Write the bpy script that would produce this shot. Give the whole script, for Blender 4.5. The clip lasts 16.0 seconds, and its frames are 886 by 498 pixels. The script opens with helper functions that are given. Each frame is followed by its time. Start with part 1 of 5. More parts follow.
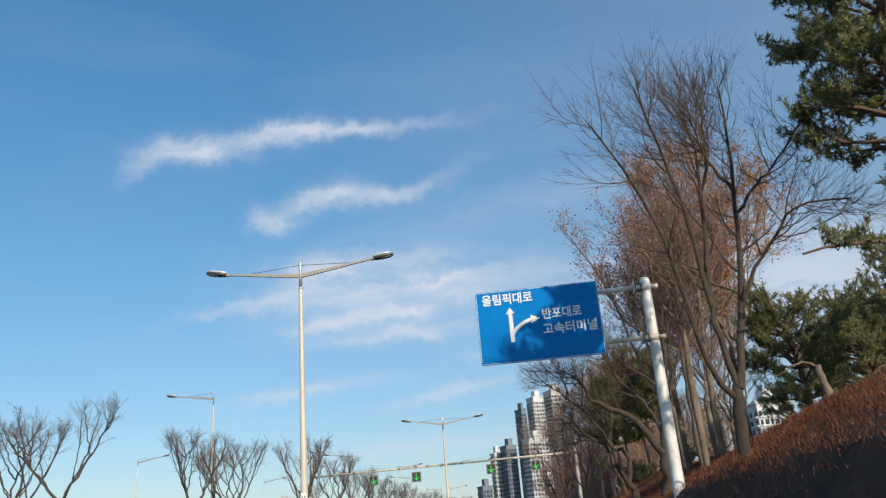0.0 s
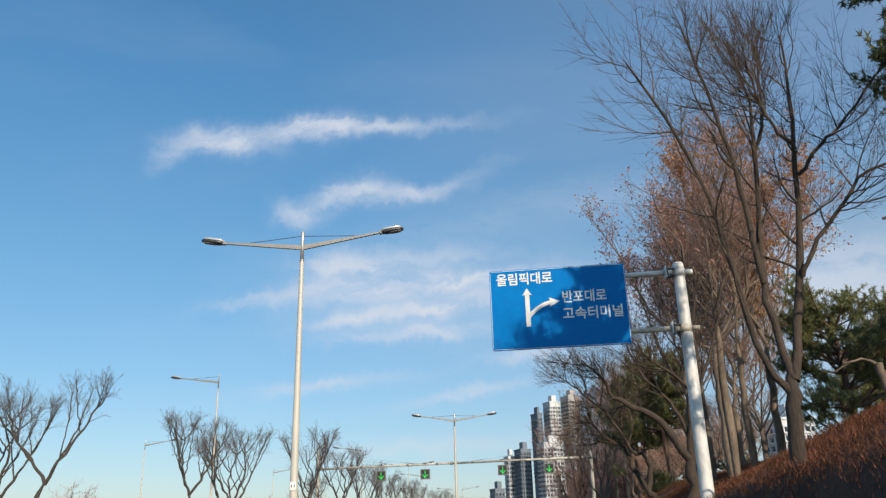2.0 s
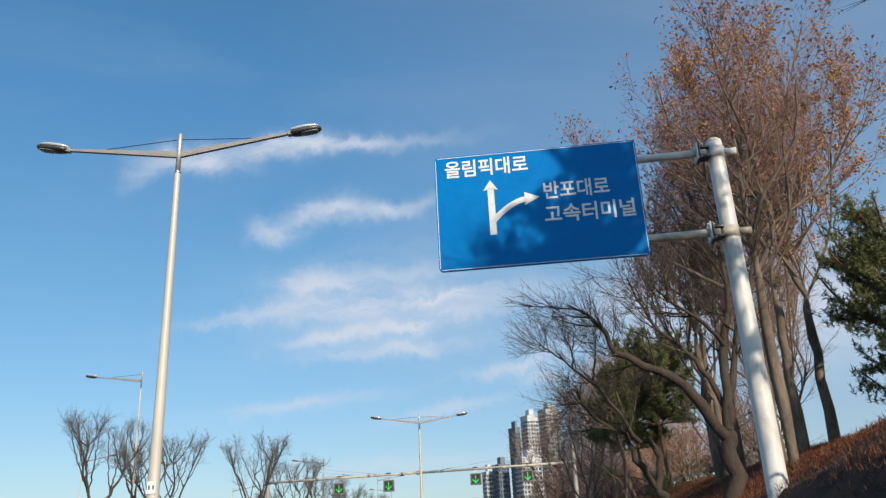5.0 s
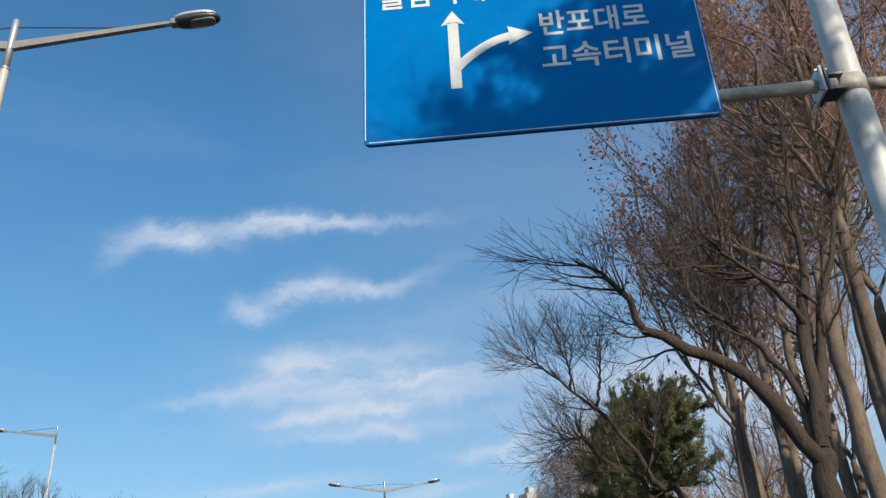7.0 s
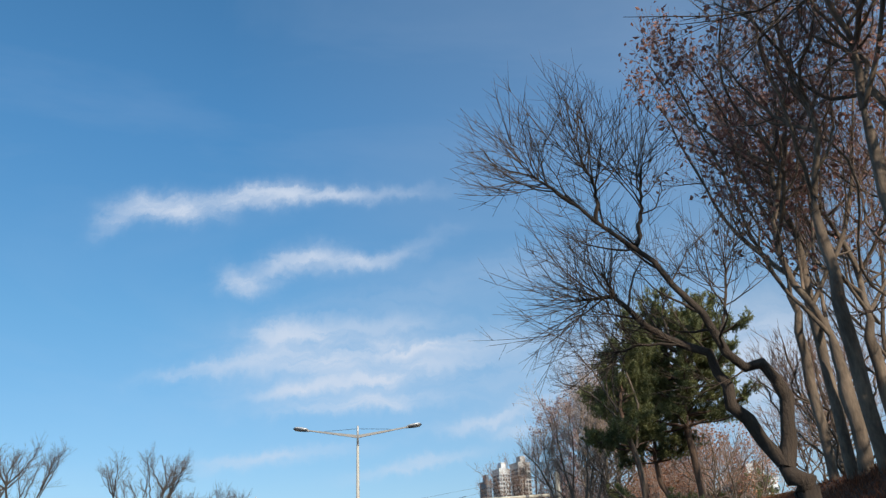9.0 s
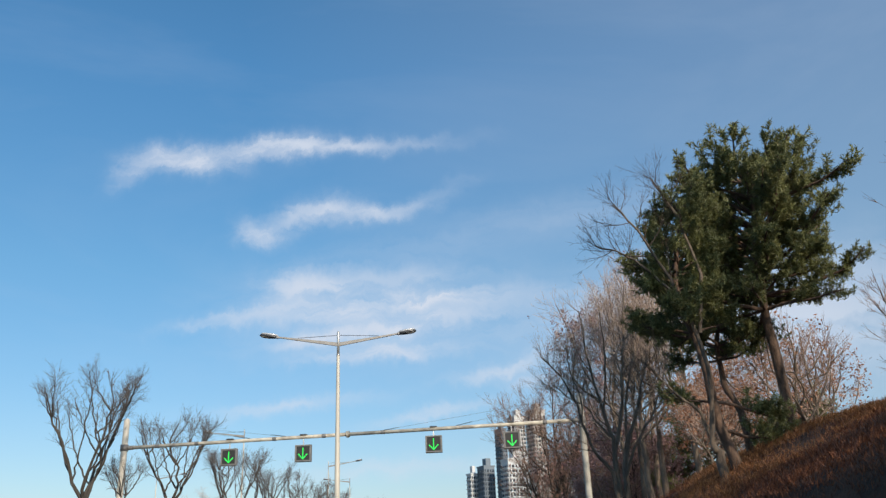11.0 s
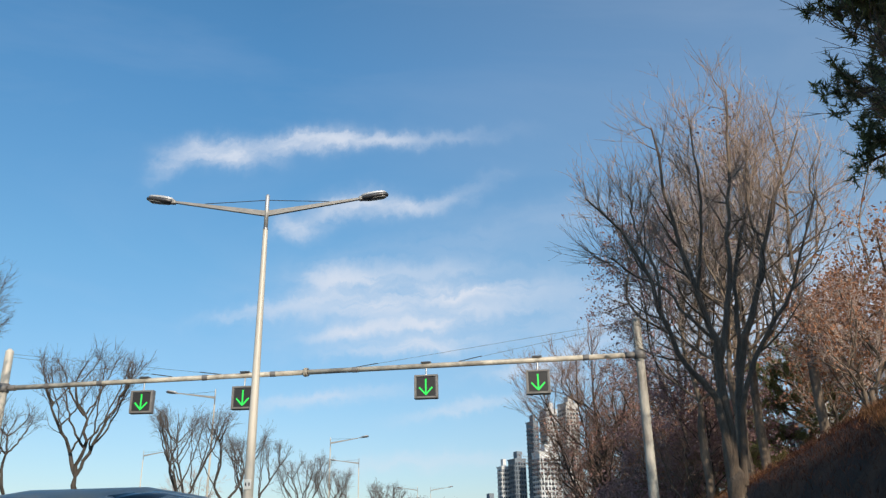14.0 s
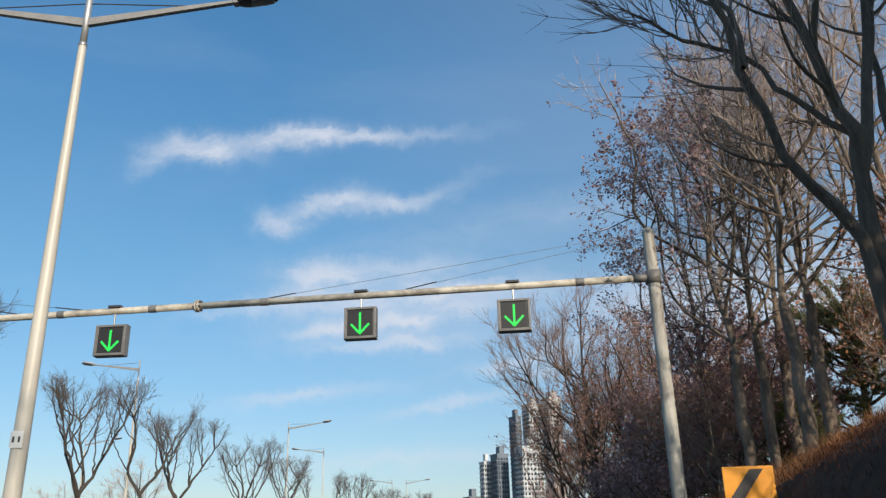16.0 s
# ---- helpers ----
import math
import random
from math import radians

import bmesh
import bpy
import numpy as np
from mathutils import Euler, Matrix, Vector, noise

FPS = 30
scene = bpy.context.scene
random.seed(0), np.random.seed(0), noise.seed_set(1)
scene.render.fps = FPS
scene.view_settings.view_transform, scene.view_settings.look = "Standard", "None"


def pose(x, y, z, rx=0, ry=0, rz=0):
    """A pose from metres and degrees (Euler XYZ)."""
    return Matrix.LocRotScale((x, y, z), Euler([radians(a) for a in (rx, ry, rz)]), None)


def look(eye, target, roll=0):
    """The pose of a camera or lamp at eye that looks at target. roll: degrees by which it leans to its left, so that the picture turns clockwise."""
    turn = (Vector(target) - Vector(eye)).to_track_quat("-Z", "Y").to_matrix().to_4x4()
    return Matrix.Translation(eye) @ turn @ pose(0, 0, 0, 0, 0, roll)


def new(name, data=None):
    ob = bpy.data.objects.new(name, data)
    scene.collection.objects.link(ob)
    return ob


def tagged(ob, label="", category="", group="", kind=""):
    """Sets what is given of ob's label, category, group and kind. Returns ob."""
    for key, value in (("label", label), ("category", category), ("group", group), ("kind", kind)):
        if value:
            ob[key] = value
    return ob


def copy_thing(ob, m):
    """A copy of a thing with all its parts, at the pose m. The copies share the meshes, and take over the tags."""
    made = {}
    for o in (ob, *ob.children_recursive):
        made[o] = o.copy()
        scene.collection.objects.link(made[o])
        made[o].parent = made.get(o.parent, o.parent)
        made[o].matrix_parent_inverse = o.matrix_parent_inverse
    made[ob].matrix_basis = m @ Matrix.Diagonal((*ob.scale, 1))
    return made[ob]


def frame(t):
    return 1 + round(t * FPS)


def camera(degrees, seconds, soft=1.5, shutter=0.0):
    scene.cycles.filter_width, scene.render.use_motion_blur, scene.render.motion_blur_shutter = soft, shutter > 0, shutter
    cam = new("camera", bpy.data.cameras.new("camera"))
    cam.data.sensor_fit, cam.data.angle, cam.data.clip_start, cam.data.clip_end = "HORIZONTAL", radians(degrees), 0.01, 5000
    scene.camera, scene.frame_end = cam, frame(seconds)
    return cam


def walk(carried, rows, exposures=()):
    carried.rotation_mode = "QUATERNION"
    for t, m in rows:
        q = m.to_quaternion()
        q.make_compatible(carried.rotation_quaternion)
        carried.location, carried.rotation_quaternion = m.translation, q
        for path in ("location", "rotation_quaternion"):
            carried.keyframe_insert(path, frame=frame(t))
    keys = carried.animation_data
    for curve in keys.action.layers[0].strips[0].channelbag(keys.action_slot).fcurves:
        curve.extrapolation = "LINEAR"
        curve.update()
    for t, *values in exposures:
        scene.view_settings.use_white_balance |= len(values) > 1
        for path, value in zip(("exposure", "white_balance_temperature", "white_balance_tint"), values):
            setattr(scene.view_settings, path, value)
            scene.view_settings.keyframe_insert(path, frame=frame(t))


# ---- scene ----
cam = camera(57.3, 16.0, soft=1.35)
METRES, EYE, TILT, LEAN, TURN = 46.0, 1.3, 0.57, 0.0, 5.62
ROWS = [
    (0.0, 0.0, 0.0, 0.0, 1.52, 19.16, 4.38),
    (0.5, 0.0007, 0.0078, 0.0001, 1.59, 19.15, 4.14),
    (1.0, 0.0019, 0.0173, -0.0001, 1.66, 19.14, 3.81),
    (1.5, 0.003, 0.0286, -0.0001, 2.26, 19.11, 2.39),
    (2.0, 0.0046, 0.0442, -0.0003, 2.24, 19.21, 1.46),
    (2.5, 0.0067, 0.0645, -0.0002, 2.04, 19.4, 1.52),
    (3.0, 0.0088, 0.0874, -0.0004, 1.67, 19.55, 1.77),
    (3.5, 0.011, 0.1129, -0.0, 1.34, 19.9, 2.05),
    (4.0, 0.013, 0.1383, -0.0003, 1.17, 20.05, 2.37),
    (6.5, 0.0228, 0.274, -0.0027, -0.11, 23.5, 2.79),
    (7.0, 0.0255, 0.3067, -0.0027, -0.62, 25.9, 2.64),
    (7.5, 0.028, 0.3375, -0.0028, -0.58, 25.61, 2.36),
    (8.0, 0.0301, 0.3678, -0.0037, -0.35, 25.43, 2.44),
    (8.5, 0.0333, 0.4014, -0.0042, -0.6, 24.71, 2.6),
    (9.0, 0.0366, 0.4386, -0.0043, -1.18, 23.93, 2.59),
    (9.5, 0.0402, 0.4778, -0.005, -1.75, 23.24, 2.45),
    (10.0, 0.044, 0.5178, -0.0046, -1.51, 21.66, 2.14),
    (12.5, 0.0653, 0.7189, -0.0087, 1.62, 20.31, 3.24),
    (13.0, 0.0687, 0.7596, -0.0091, 1.63, 20.28, 2.96),
    (13.5, 0.0724, 0.8005, -0.0095, 2.19, 20.26, 1.79),
    (14.0, 0.0765, 0.8417, -0.0095, 1.92, 20.19, 0.97),
    (14.5, 0.0802, 0.8825, -0.0094, 1.51, 20.07, 1.1),
    (15.0, 0.0843, 0.9233, -0.0097, 1.08, 19.95, 1.15),
    (15.5, 0.088, 0.961, -0.0099, 0.82, 19.94, 1.18),
    (16.0, 0.0915, 0.9956, -0.0099, 0.79, 19.93, 1.31),
]
walk(cam, [(t, pose(0, 0, EYE, TILT, LEAN, TURN) @ pose(METRES * x, METRES * y, METRES * z, 90 + pitch, roll, yaw)) for t, x, y, z, yaw, pitch, roll in ROWS],
     [(0.0, 0.03, 6650, 10), (4.0, 0.03, 6650, 10), (6.5, 0.0, 6450, 10), (7.5, 0.0, 6350, 9), (9.0, 0.02, 6350, 9), (10.0, 0.05, 6480, 10), (12.5, 0.06, 6620, 10), (14.0, 0.12, 6660, 10), (16.0, 0.05, 6640, 10)])

# ---------------------------------------------------------------- world, sun
SUN_AZ, SUN_EL = radians(149.5), radians(23.5)      # clockwise from the road's heading
to_sun = Vector((math.sin(SUN_AZ) * math.cos(SUN_EL), math.cos(SUN_AZ) * math.cos(SUN_EL), math.sin(SUN_EL)))
scene.view_settings.exposure = 0.0
SUN_POWER, SKY_STRENGTH = 4.4, 0.10


class Net:
    """Short hand for shader nodes."""

    def __init__(self, tree):
        self.tree, self.nodes = tree, tree.nodes

    def node(self, kind):
        return self.nodes.new(kind)

    def put(self, socket, value):
        if isinstance(value, bpy.types.NodeSocket):
            self.tree.links.new(value, socket)
        elif value is not None:
            socket.default_value = value

    def math(self, op, a, b=None, c=None, clamp=False):
        n = self.node("ShaderNodeMath")
        n.operation, n.use_clamp = op, clamp
        for s, v in zip(n.inputs, (a, b, c)):
            self.put(s, v)
        return n.outputs[0]

    def noise(self, vector, scale, detail=4.0, rough=0.55, warp=0.0):
        n = self.node("ShaderNodeTexNoise")
        self.put(n.inputs["Vector"], vector)
        n.inputs["Scale"].default_value, n.inputs["Detail"].default_value = scale, detail
        n.inputs["Roughness"].default_value, n.inputs["Distortion"].default_value = rough, warp
        return n.outputs["Fac"]

    def ramp(self, fac, *stops):
        n = self.node("ShaderNodeValToRGB")
        while len(n.color_ramp.elements) < len(stops):
            n.color_ramp.elements.new(0.5)
        for e, (place, colour) in zip(n.color_ramp.elements, stops):
            e.position, e.color = place, (*colour, 1)
        self.put(n.inputs[0], fac)
        return n.outputs[0]

    def mix(self, fac, a, b, how="MIX"):
        n = self.node("ShaderNodeMix")
        n.data_type, n.blend_type = "RGBA", how
        self.put(n.inputs["Factor"], fac)
        for s, v in ((n.inputs[6], a), (n.inputs[7], b)):
            self.put(s, (*v, 1) if isinstance(v, tuple) and len(v) == 3 else v)
        return n.outputs[2]


world = bpy.data.worlds.new("sky")
scene.world = world
world.use_nodes = True
world.node_tree.nodes.clear()
w = Net(world.node_tree)
sky = w.node("ShaderNodeTexSky")
sky.sky_type, sky.sun_disc, sky.sun_elevation, sky.sun_rotation = "NISHITA", False, SUN_EL, SUN_AZ
sky.altitude, sky.air_density, sky.dust_density, sky.ozone_density = 30.0, 1.0, 0.6, 2.2
coord = w.node("ShaderNodeTexCoord").outputs["Generated"]
sep = w.node("ShaderNodeSeparateXYZ")
w.put(sep.inputs[0], coord)
dx, dy, dz = sep.outputs
ahead = w.math("MAXIMUM", dy, 0.05)
u0, v0 = w.math("DIVIDE", dx, ahead), w.math("DIVIDE", dz, ahead)


def vec(x, y, z=0.0):
    n = w.node("ShaderNodeCombineXYZ")
    for s, v in zip(n.inputs, (x, y, z)):
        w.put(s, v)
    return n.outputs[0]


# ragged edges: the plane of the high clouds is warped by noise
flat = vec(u0, v0)
warp_u = w.math("MULTIPLY_ADD", w.noise(flat, 24.0, 6, 0.62), 0.060, -0.030)
warp_v = w.math("MULTIPLY_ADD", w.noise(vec(u0, w.math("MULTIPLY", v0, 0.7), 7.3), 26.0, 7, 0.64), 0.046, -0.023)
u, v = w.math("ADD", u0, warp_u), w.math("ADD", v0, warp_v)
# one fallstreak cloud: centre, half length, half width, rise, density
HIGH_CLOUD = [(-0.475, 0.558, 0.05, 0.02, -0.05, 0.72), (-0.425, 0.545, 0.05, 0.016, -0.15, 0.8), (-0.35, 0.558, 0.055, 0.016, 0.15, 0.75), (-0.28, 0.56, 0.06, 0.016, -0.05, 0.8), (-0.21, 0.553, 0.06, 0.011, -0.05, 0.6), (-0.13, 0.547, 0.07, 0.01, 0, 0.22), (-0.05, 0.549, 0.06, 0.014, 0.05, 0.06), (-0.53, 0.536, 0.03, 0.02, 0.4, 0.4)]
MIDDLE_CLOUD = [(-0.325, 0.420, 0.032, 0.012, 0, 0.75), (-0.345, 0.437, 0.02, 0.018, -0.5, 0.35), (-0.285, 0.447, 0.035, 0.020, 0.2, 0.55), (-0.235, 0.457, 0.04, 0.02, -0.05, 0.7), (-0.18, 0.447, 0.05, 0.012, -0.05, 0.65), (-0.12, 0.449, 0.045, 0.012, 0.2, 0.30), (-0.07, 0.475, 0.04, 0.013, 0.4, 0.12)]
RIPPLED_CLOUD = [(-0.28, 0.347, 0.045, 0.022, 0, 0.68), (-0.235, 0.337, 0.05, 0.026, -0.2, 0.6), (-0.39, 0.308, 0.06, 0.009, 0.1, 0.4), (-0.31, 0.316, 0.06, 0.014, 0.2, 0.5), (-0.16, 0.352, 0.08, 0.014, -0.05, 0.3), (-0.11, 0.321, 0.07, 0.013, -0.03, 0.82), (-0.02, 0.318, 0.07, 0.018, 0, 0.3),
                 (-0.22, 0.305, 0.07, 0.011, -0.02, 0.55), (-0.245, 0.274, 0.06, 0.011, 0.1, 0.78), (-0.15, 0.281, 0.07, 0.013, 0.05, 0.75), (-0.145, 0.252, 0.07, 0.010, 0.03, 0.72), (-0.24, 0.25, 0.06, 0.009, 0.05, 0.3), (-0.09, 0.295, 0.08, 0.010, 0, 0.35)]
LOW_CLOUD = [(-0.02, 0.218, 0.06, 0.009, 0.1, 0.5), (0.04, 0.235, 0.05, 0.011, 0.25, 0.4), (0.022, 0.205, 0.03, 0.008, 0, 0.4), (-0.28, 0.191, 0.1, 0.010, 0.06, 0.5), (-0.10, 0.174, 0.07, 0.008, 0.15, 0.5), (-0.15, 0.108, 0.16, 0.012, 0.03, 0.35)]
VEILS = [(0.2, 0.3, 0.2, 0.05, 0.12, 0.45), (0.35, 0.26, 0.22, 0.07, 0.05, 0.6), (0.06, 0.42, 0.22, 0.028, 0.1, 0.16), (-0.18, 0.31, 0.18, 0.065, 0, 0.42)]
total = None
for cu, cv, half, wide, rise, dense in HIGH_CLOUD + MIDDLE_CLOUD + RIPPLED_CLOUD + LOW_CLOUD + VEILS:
    a = w.math("SUBTRACT", u, cu)
    b = w.math("SUBTRACT", w.math("SUBTRACT", v, cv), w.math("MULTIPLY", a, rise))
    a2 = w.math("MULTIPLY", a, a)
    r2 = w.math("ADD", w.math("MULTIPLY", a2, 1 / half ** 2), w.math("MULTIPLY", w.math("MULTIPLY", b, b), 1 / wide ** 2))
    g = w.math("MULTIPLY", w.math("EXPONENT", w.math("MULTIPLY", r2, -1.15)), dense)
    total = g if total is None else w.math("SUBTRACT", w.math("ADD", total, g), w.math("MULTIPLY", total, g))
grain = w.noise(vec(w.math("MULTIPLY", u, 1.0), w.math("MULTIPLY", v, 4.2), 2.0), 9.0, 7, 0.60, 0.5)
grain = w.math("MULTIPLY_ADD", grain, 2.4, -0.30, clamp=True)
veil = w.noise(vec(w.math("MULTIPLY", dx, 1.0), w.math("MULTIPLY", dz, 3.0), dy), 2.2, 5, 0.6, 0.6)
veil = w.math("MULTIPLY", w.math("MULTIPLY_ADD", veil, 1.6, -0.75, clamp=True), 0.30)
front = w.math("MULTIPLY_ADD", dy, 6.0, -0.6, clamp=True)
cloud = w.math("MULTIPLY", w.math("MULTIPLY", total, grain), front)
haze = w.math("MULTIPLY", w.math("MULTIPLY_ADD", dx, 1.5, 0.42, clamp=True), 0.17)
cloud = w.math("ADD", cloud, w.math("ADD", haze, w.math("MULTIPLY", veil, 0.5)), clamp=True)
blue = w.node("ShaderNodeBackground")
# clear cold air: deeper blue towards the zenith
depth_of_blue = w.ramp(dz, (0.0, (0.565, 0.55, 0.62)), (0.10, (0.57, 0.632, 0.675)), (0.33, (0.522, 0.79, 0.84)), (0.55, (0.48, 0.87, 1.0)), (1.0, (0.46, 0.87, 1.0)))
w.put(blue.inputs[0], w.mix(1.0, sky.outputs[0], depth_of_blue, "MULTIPLY"))
blue.inputs[1].default_value = SKY_STRENGTH * 1.6
white = w.node("ShaderNodeBackground")
white.inputs[0].default_value, white.inputs[1].default_value = (0.80, 0.87, 1.0, 1), 0.82
both = w.node("ShaderNodeMixShader")
w.put(both.inputs[0], cloud)
w.put(both.inputs[1], blue.outputs[0])
w.put(both.inputs[2], white.outputs[0])
w.put(w.node("ShaderNodeOutputWorld").inputs[0], both.outputs[0])

sun = new("sun", bpy.data.lights.new("sun", "SUN"))
sun.data.energy, sun.data.angle, sun.data.color = SUN_POWER, radians(0.53), (1.0, 0.88, 0.72)
sun.matrix_world = look(to_sun * 100, (0, 0, 0))

# ---------------------------------------------------------------- materials


def material(name, build):
    m = bpy.data.materials.new(name)
    m.use_nodes = True
    net = Net(m.node_tree)
    shader = m.node_tree.nodes["Principled BSDF"]
    build(net, shader)
    return m


def bump(n, shader, height, strength, distance):
    b = n.node("ShaderNodeBump")
    b.inputs["Strength"].default_value, b.inputs["Distance"].default_value = strength, distance
    n.put(b.inputs["Height"], height)
    n.put(shader.inputs["Normal"], b.outputs[0])


def surface(name, dark, light, scale, rough=0.7, metal=0.0, relief=0.3, depth=0.01, stretch=(1, 1, 1), fine=6.0, vary=0.0, dirt=None, amount=0.5):
    """Two colours mixed by coarse and fine noise, relief, and stains of a third colour."""
    def build(n, s):
        c = n.node("ShaderNodeTexCoord").outputs["Object"]
        m = n.node("ShaderNodeMapping")
        n.put(m.inputs[0], c)
        m.inputs["Scale"].default_value = stretch
        big, small = n.noise(m.outputs[0], scale, 4), n.noise(m.outputs[0], scale * fine, 5, 0.65)
        f = n.math("MULTIPLY_ADD", small, 0.55, n.math("MULTIPLY", big, 0.5))
        f = n.math("MULTIPLY_ADD", f, 2.2, -0.65, clamp=True)
        col = n.mix(f, dark, light)
        if dirt:
            st = n.noise(m.outputs[0], scale * 0.6, 6, 0.7, 0.5)
            st = n.math("MULTIPLY_ADD", st, 5.0, -2.6 + amount, clamp=True)
            col = n.mix(n.math("MULTIPLY", st, 0.75), col, dirt)
        if vary:
            h = n.node("ShaderNodeHueSaturation")
            r = n.node("ShaderNodeNewGeometry").outputs["Random Per Island"]
            n.put(h.inputs["Value"], n.math("MULTIPLY_ADD", r, vary * 2, 1 - vary))
            n.put(h.inputs["Hue"], n.math("MULTIPLY_ADD", r, vary * 0.06, 0.5 - vary * 0.03))
            n.put(h.inputs["Color"], col)
            col = h.outputs[0]
        n.put(s.inputs["Base Color"], col)
        n.put(s.inputs["Roughness"], n.math("MULTIPLY_ADD", small, 0.25, rough - 0.12))
        s.inputs["Metallic"].default_value = metal
        if relief:
            bump(n, s, small, relief, depth)
    return material(name, build)


BARK_DARK = surface("dark_bark", (0.024, 0.018, 0.014), (0.10, 0.073, 0.055), 5.0, 0.95, relief=0.9, depth=0.03, stretch=(1, 1, 0.22))
BARK_BROWN = surface("brown_bark", (0.075, 0.056, 0.043), (0.24, 0.185, 0.14), 5.0, 0.95, relief=0.9, depth=0.03, stretch=(1, 1, 0.22))
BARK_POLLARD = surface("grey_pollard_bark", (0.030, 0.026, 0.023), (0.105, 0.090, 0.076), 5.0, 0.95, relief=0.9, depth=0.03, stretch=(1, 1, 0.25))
TWIG_GREY = surface("grey_twig", (0.07, 0.058, 0.052), (0.17, 0.145, 0.13), 3.0, 0.9, relief=0, vary=0.3)
BARK_PALE = surface("pale_bark", (0.088, 0.066, 0.049), (0.33, 0.25, 0.185), 4.0, 0.92, relief=0.7, depth=0.02, stretch=(1, 1, 0.3), dirt=(0.06, 0.045, 0.035))
BARK_PINE = surface("pine_bark", (0.06, 0.04, 0.03), (0.22, 0.14, 0.10), 4.0, 0.95, relief=1.0, depth=0.03, stretch=(1, 1, 0.4))
TWIG = surface("twig", (0.052, 0.037, 0.028), (0.155, 0.112, 0.083), 3.0, 0.9, relief=0, vary=0.3)
TWIG_TAN = surface("tan_twig", (0.36, 0.27, 0.225), (0.62, 0.50, 0.43), 3.0, 0.9, relief=0, vary=0.3)
TWIG_BROWN = surface("brown_twig", (0.22, 0.155, 0.12), (0.46, 0.345, 0.275), 3.0, 0.9, relief=0, vary=0.3)
TWIG_RED = surface("reddish_twig", (0.16, 0.10, 0.075), (0.36, 0.235, 0.18), 3.0, 0.9, relief=0, vary=0.3)


def leaf_material(name, a, b, gloss=0.55, through_light=0.35):
    def build(n, s):
        r = n.node("ShaderNodeNewGeometry").outputs["Random Per Island"]
        c = n.node("ShaderNodeTexCoord").outputs["Object"]
        f = n.math("MULTIPLY_ADD", n.noise(c, 1.3, 3), 0.8, n.math("MULTIPLY", r, 0.5))
        n.put(s.inputs["Base Color"], n.mix(n.math("MULTIPLY_ADD", f, 1.8, -0.6, clamp=True), a, b))
        s.inputs["Roughness"].default_value = gloss
        t = n.node("ShaderNodeBsdfTranslucent")
        n.put(t.inputs[0], n.mix(f, a, b))
        m = n.node("ShaderNodeMixShader")
        m.inputs[0].default_value = through_light
        n.put(m.inputs[1], s.outputs[0])
        n.put(m.inputs[2], t.outputs[0])
        n.put(n.nodes["Material Output"].inputs[0], m.outputs[0])
    return material(name, build)


LEAF_RUSSET = leaf_material("russet_leaf", (0.20, 0.090, 0.076), (0.50, 0.255, 0.195))
LEAF_ORANGE = leaf_material("orange_leaf", (0.34, 0.15, 0.04), (0.66, 0.34, 0.11))
LEAF_RUST = leaf_material("rust_leaf", (0.26, 0.105, 0.055), (0.56, 0.27, 0.14))
LEAF_MAROON = leaf_material("maroon_leaf", (0.18, 0.095, 0.100), (0.46, 0.295, 0.285))
NEEDLE = leaf_material("pine_needle", (0.070, 0.085, 0.040), (0.29, 0.295, 0.115), 0.5, 0.35)
# grass colours also carry the bank's shade (dry) and sunlight (rust, red)
DRY_GRASS = leaf_material("dry_grass", (0.036, 0.014, 0.009), (0.20, 0.074, 0.037), 0.8, 0.25)
RUST_GRASS = leaf_material("rust_grass", (0.20, 0.080, 0.035), (0.50, 0.235, 0.095), 0.8, 0.3)
SUNLIT_RED_GRASS = leaf_material("sunlit_red_grass", (0.13, 0.045, 0.022), (0.36, 0.135, 0.06), 0.8, 0.3)
STRAW = leaf_material("straw", (0.17, 0.10, 0.045), (0.36, 0.235, 0.12), 0.8, 0.3)
SOIL = surface("dry_soil_and_litter", (0.022, 0.012, 0.009), (0.085, 0.040, 0.024), 1.5, 0.95, relief=1.0, depth=0.05, fine=22, dirt=(0.15, 0.070, 0.036))
EARTH = surface("winter_turf", (0.09, 0.075, 0.045), (0.20, 0.165, 0.095), 0.35, 0.95, relief=0.6, depth=0.05)
ASPHALT = surface("asphalt", (0.035, 0.035, 0.037), (0.072, 0.070, 0.068), 1.2, 0.9, relief=0.5, depth=0.006, fine=40, dirt=(0.09, 0.085, 0.08), amount=0.2)
CONCRETE = surface("kerb_concrete", (0.28, 0.27, 0.25), (0.48, 0.46, 0.43), 2.0, 0.85, relief=0.4, depth=0.006, dirt=(0.16, 0.15, 0.13))
POLE_CREAM = surface("cream_painted_steel", (0.49, 0.455, 0.39), (0.64, 0.595, 0.515), 1.4, 0.42, 0.0, relief=0.05, depth=0.002, stretch=(1, 1, 0.15), dirt=(0.30, 0.26, 0.21), amount=0.1)
POLE_WHITE = surface("white_painted_steel", (0.66, 0.65, 0.62), (0.80, 0.79, 0.76), 2.2, 0.45, relief=0.08, depth=0.003, stretch=(1, 1, 0.5), dirt=(0.36, 0.33, 0.30), amount=0.35)
BEAM_PAINT = surface("weathered_cream_steel", (0.48, 0.44, 0.36), (0.66, 0.61, 0.52), 2.6, 0.5, relief=0.1, depth=0.003, dirt=(0.17, 0.15, 0.13), amount=0.45)
POST_GRIMY = surface("grimy_painted_steel", (0.34, 0.32, 0.275), (0.54, 0.51, 0.45), 3.4, 0.6, relief=0.15, depth=0.003, stretch=(1, 1, 0.3), dirt=(0.12, 0.105, 0.09), amount=0.4)
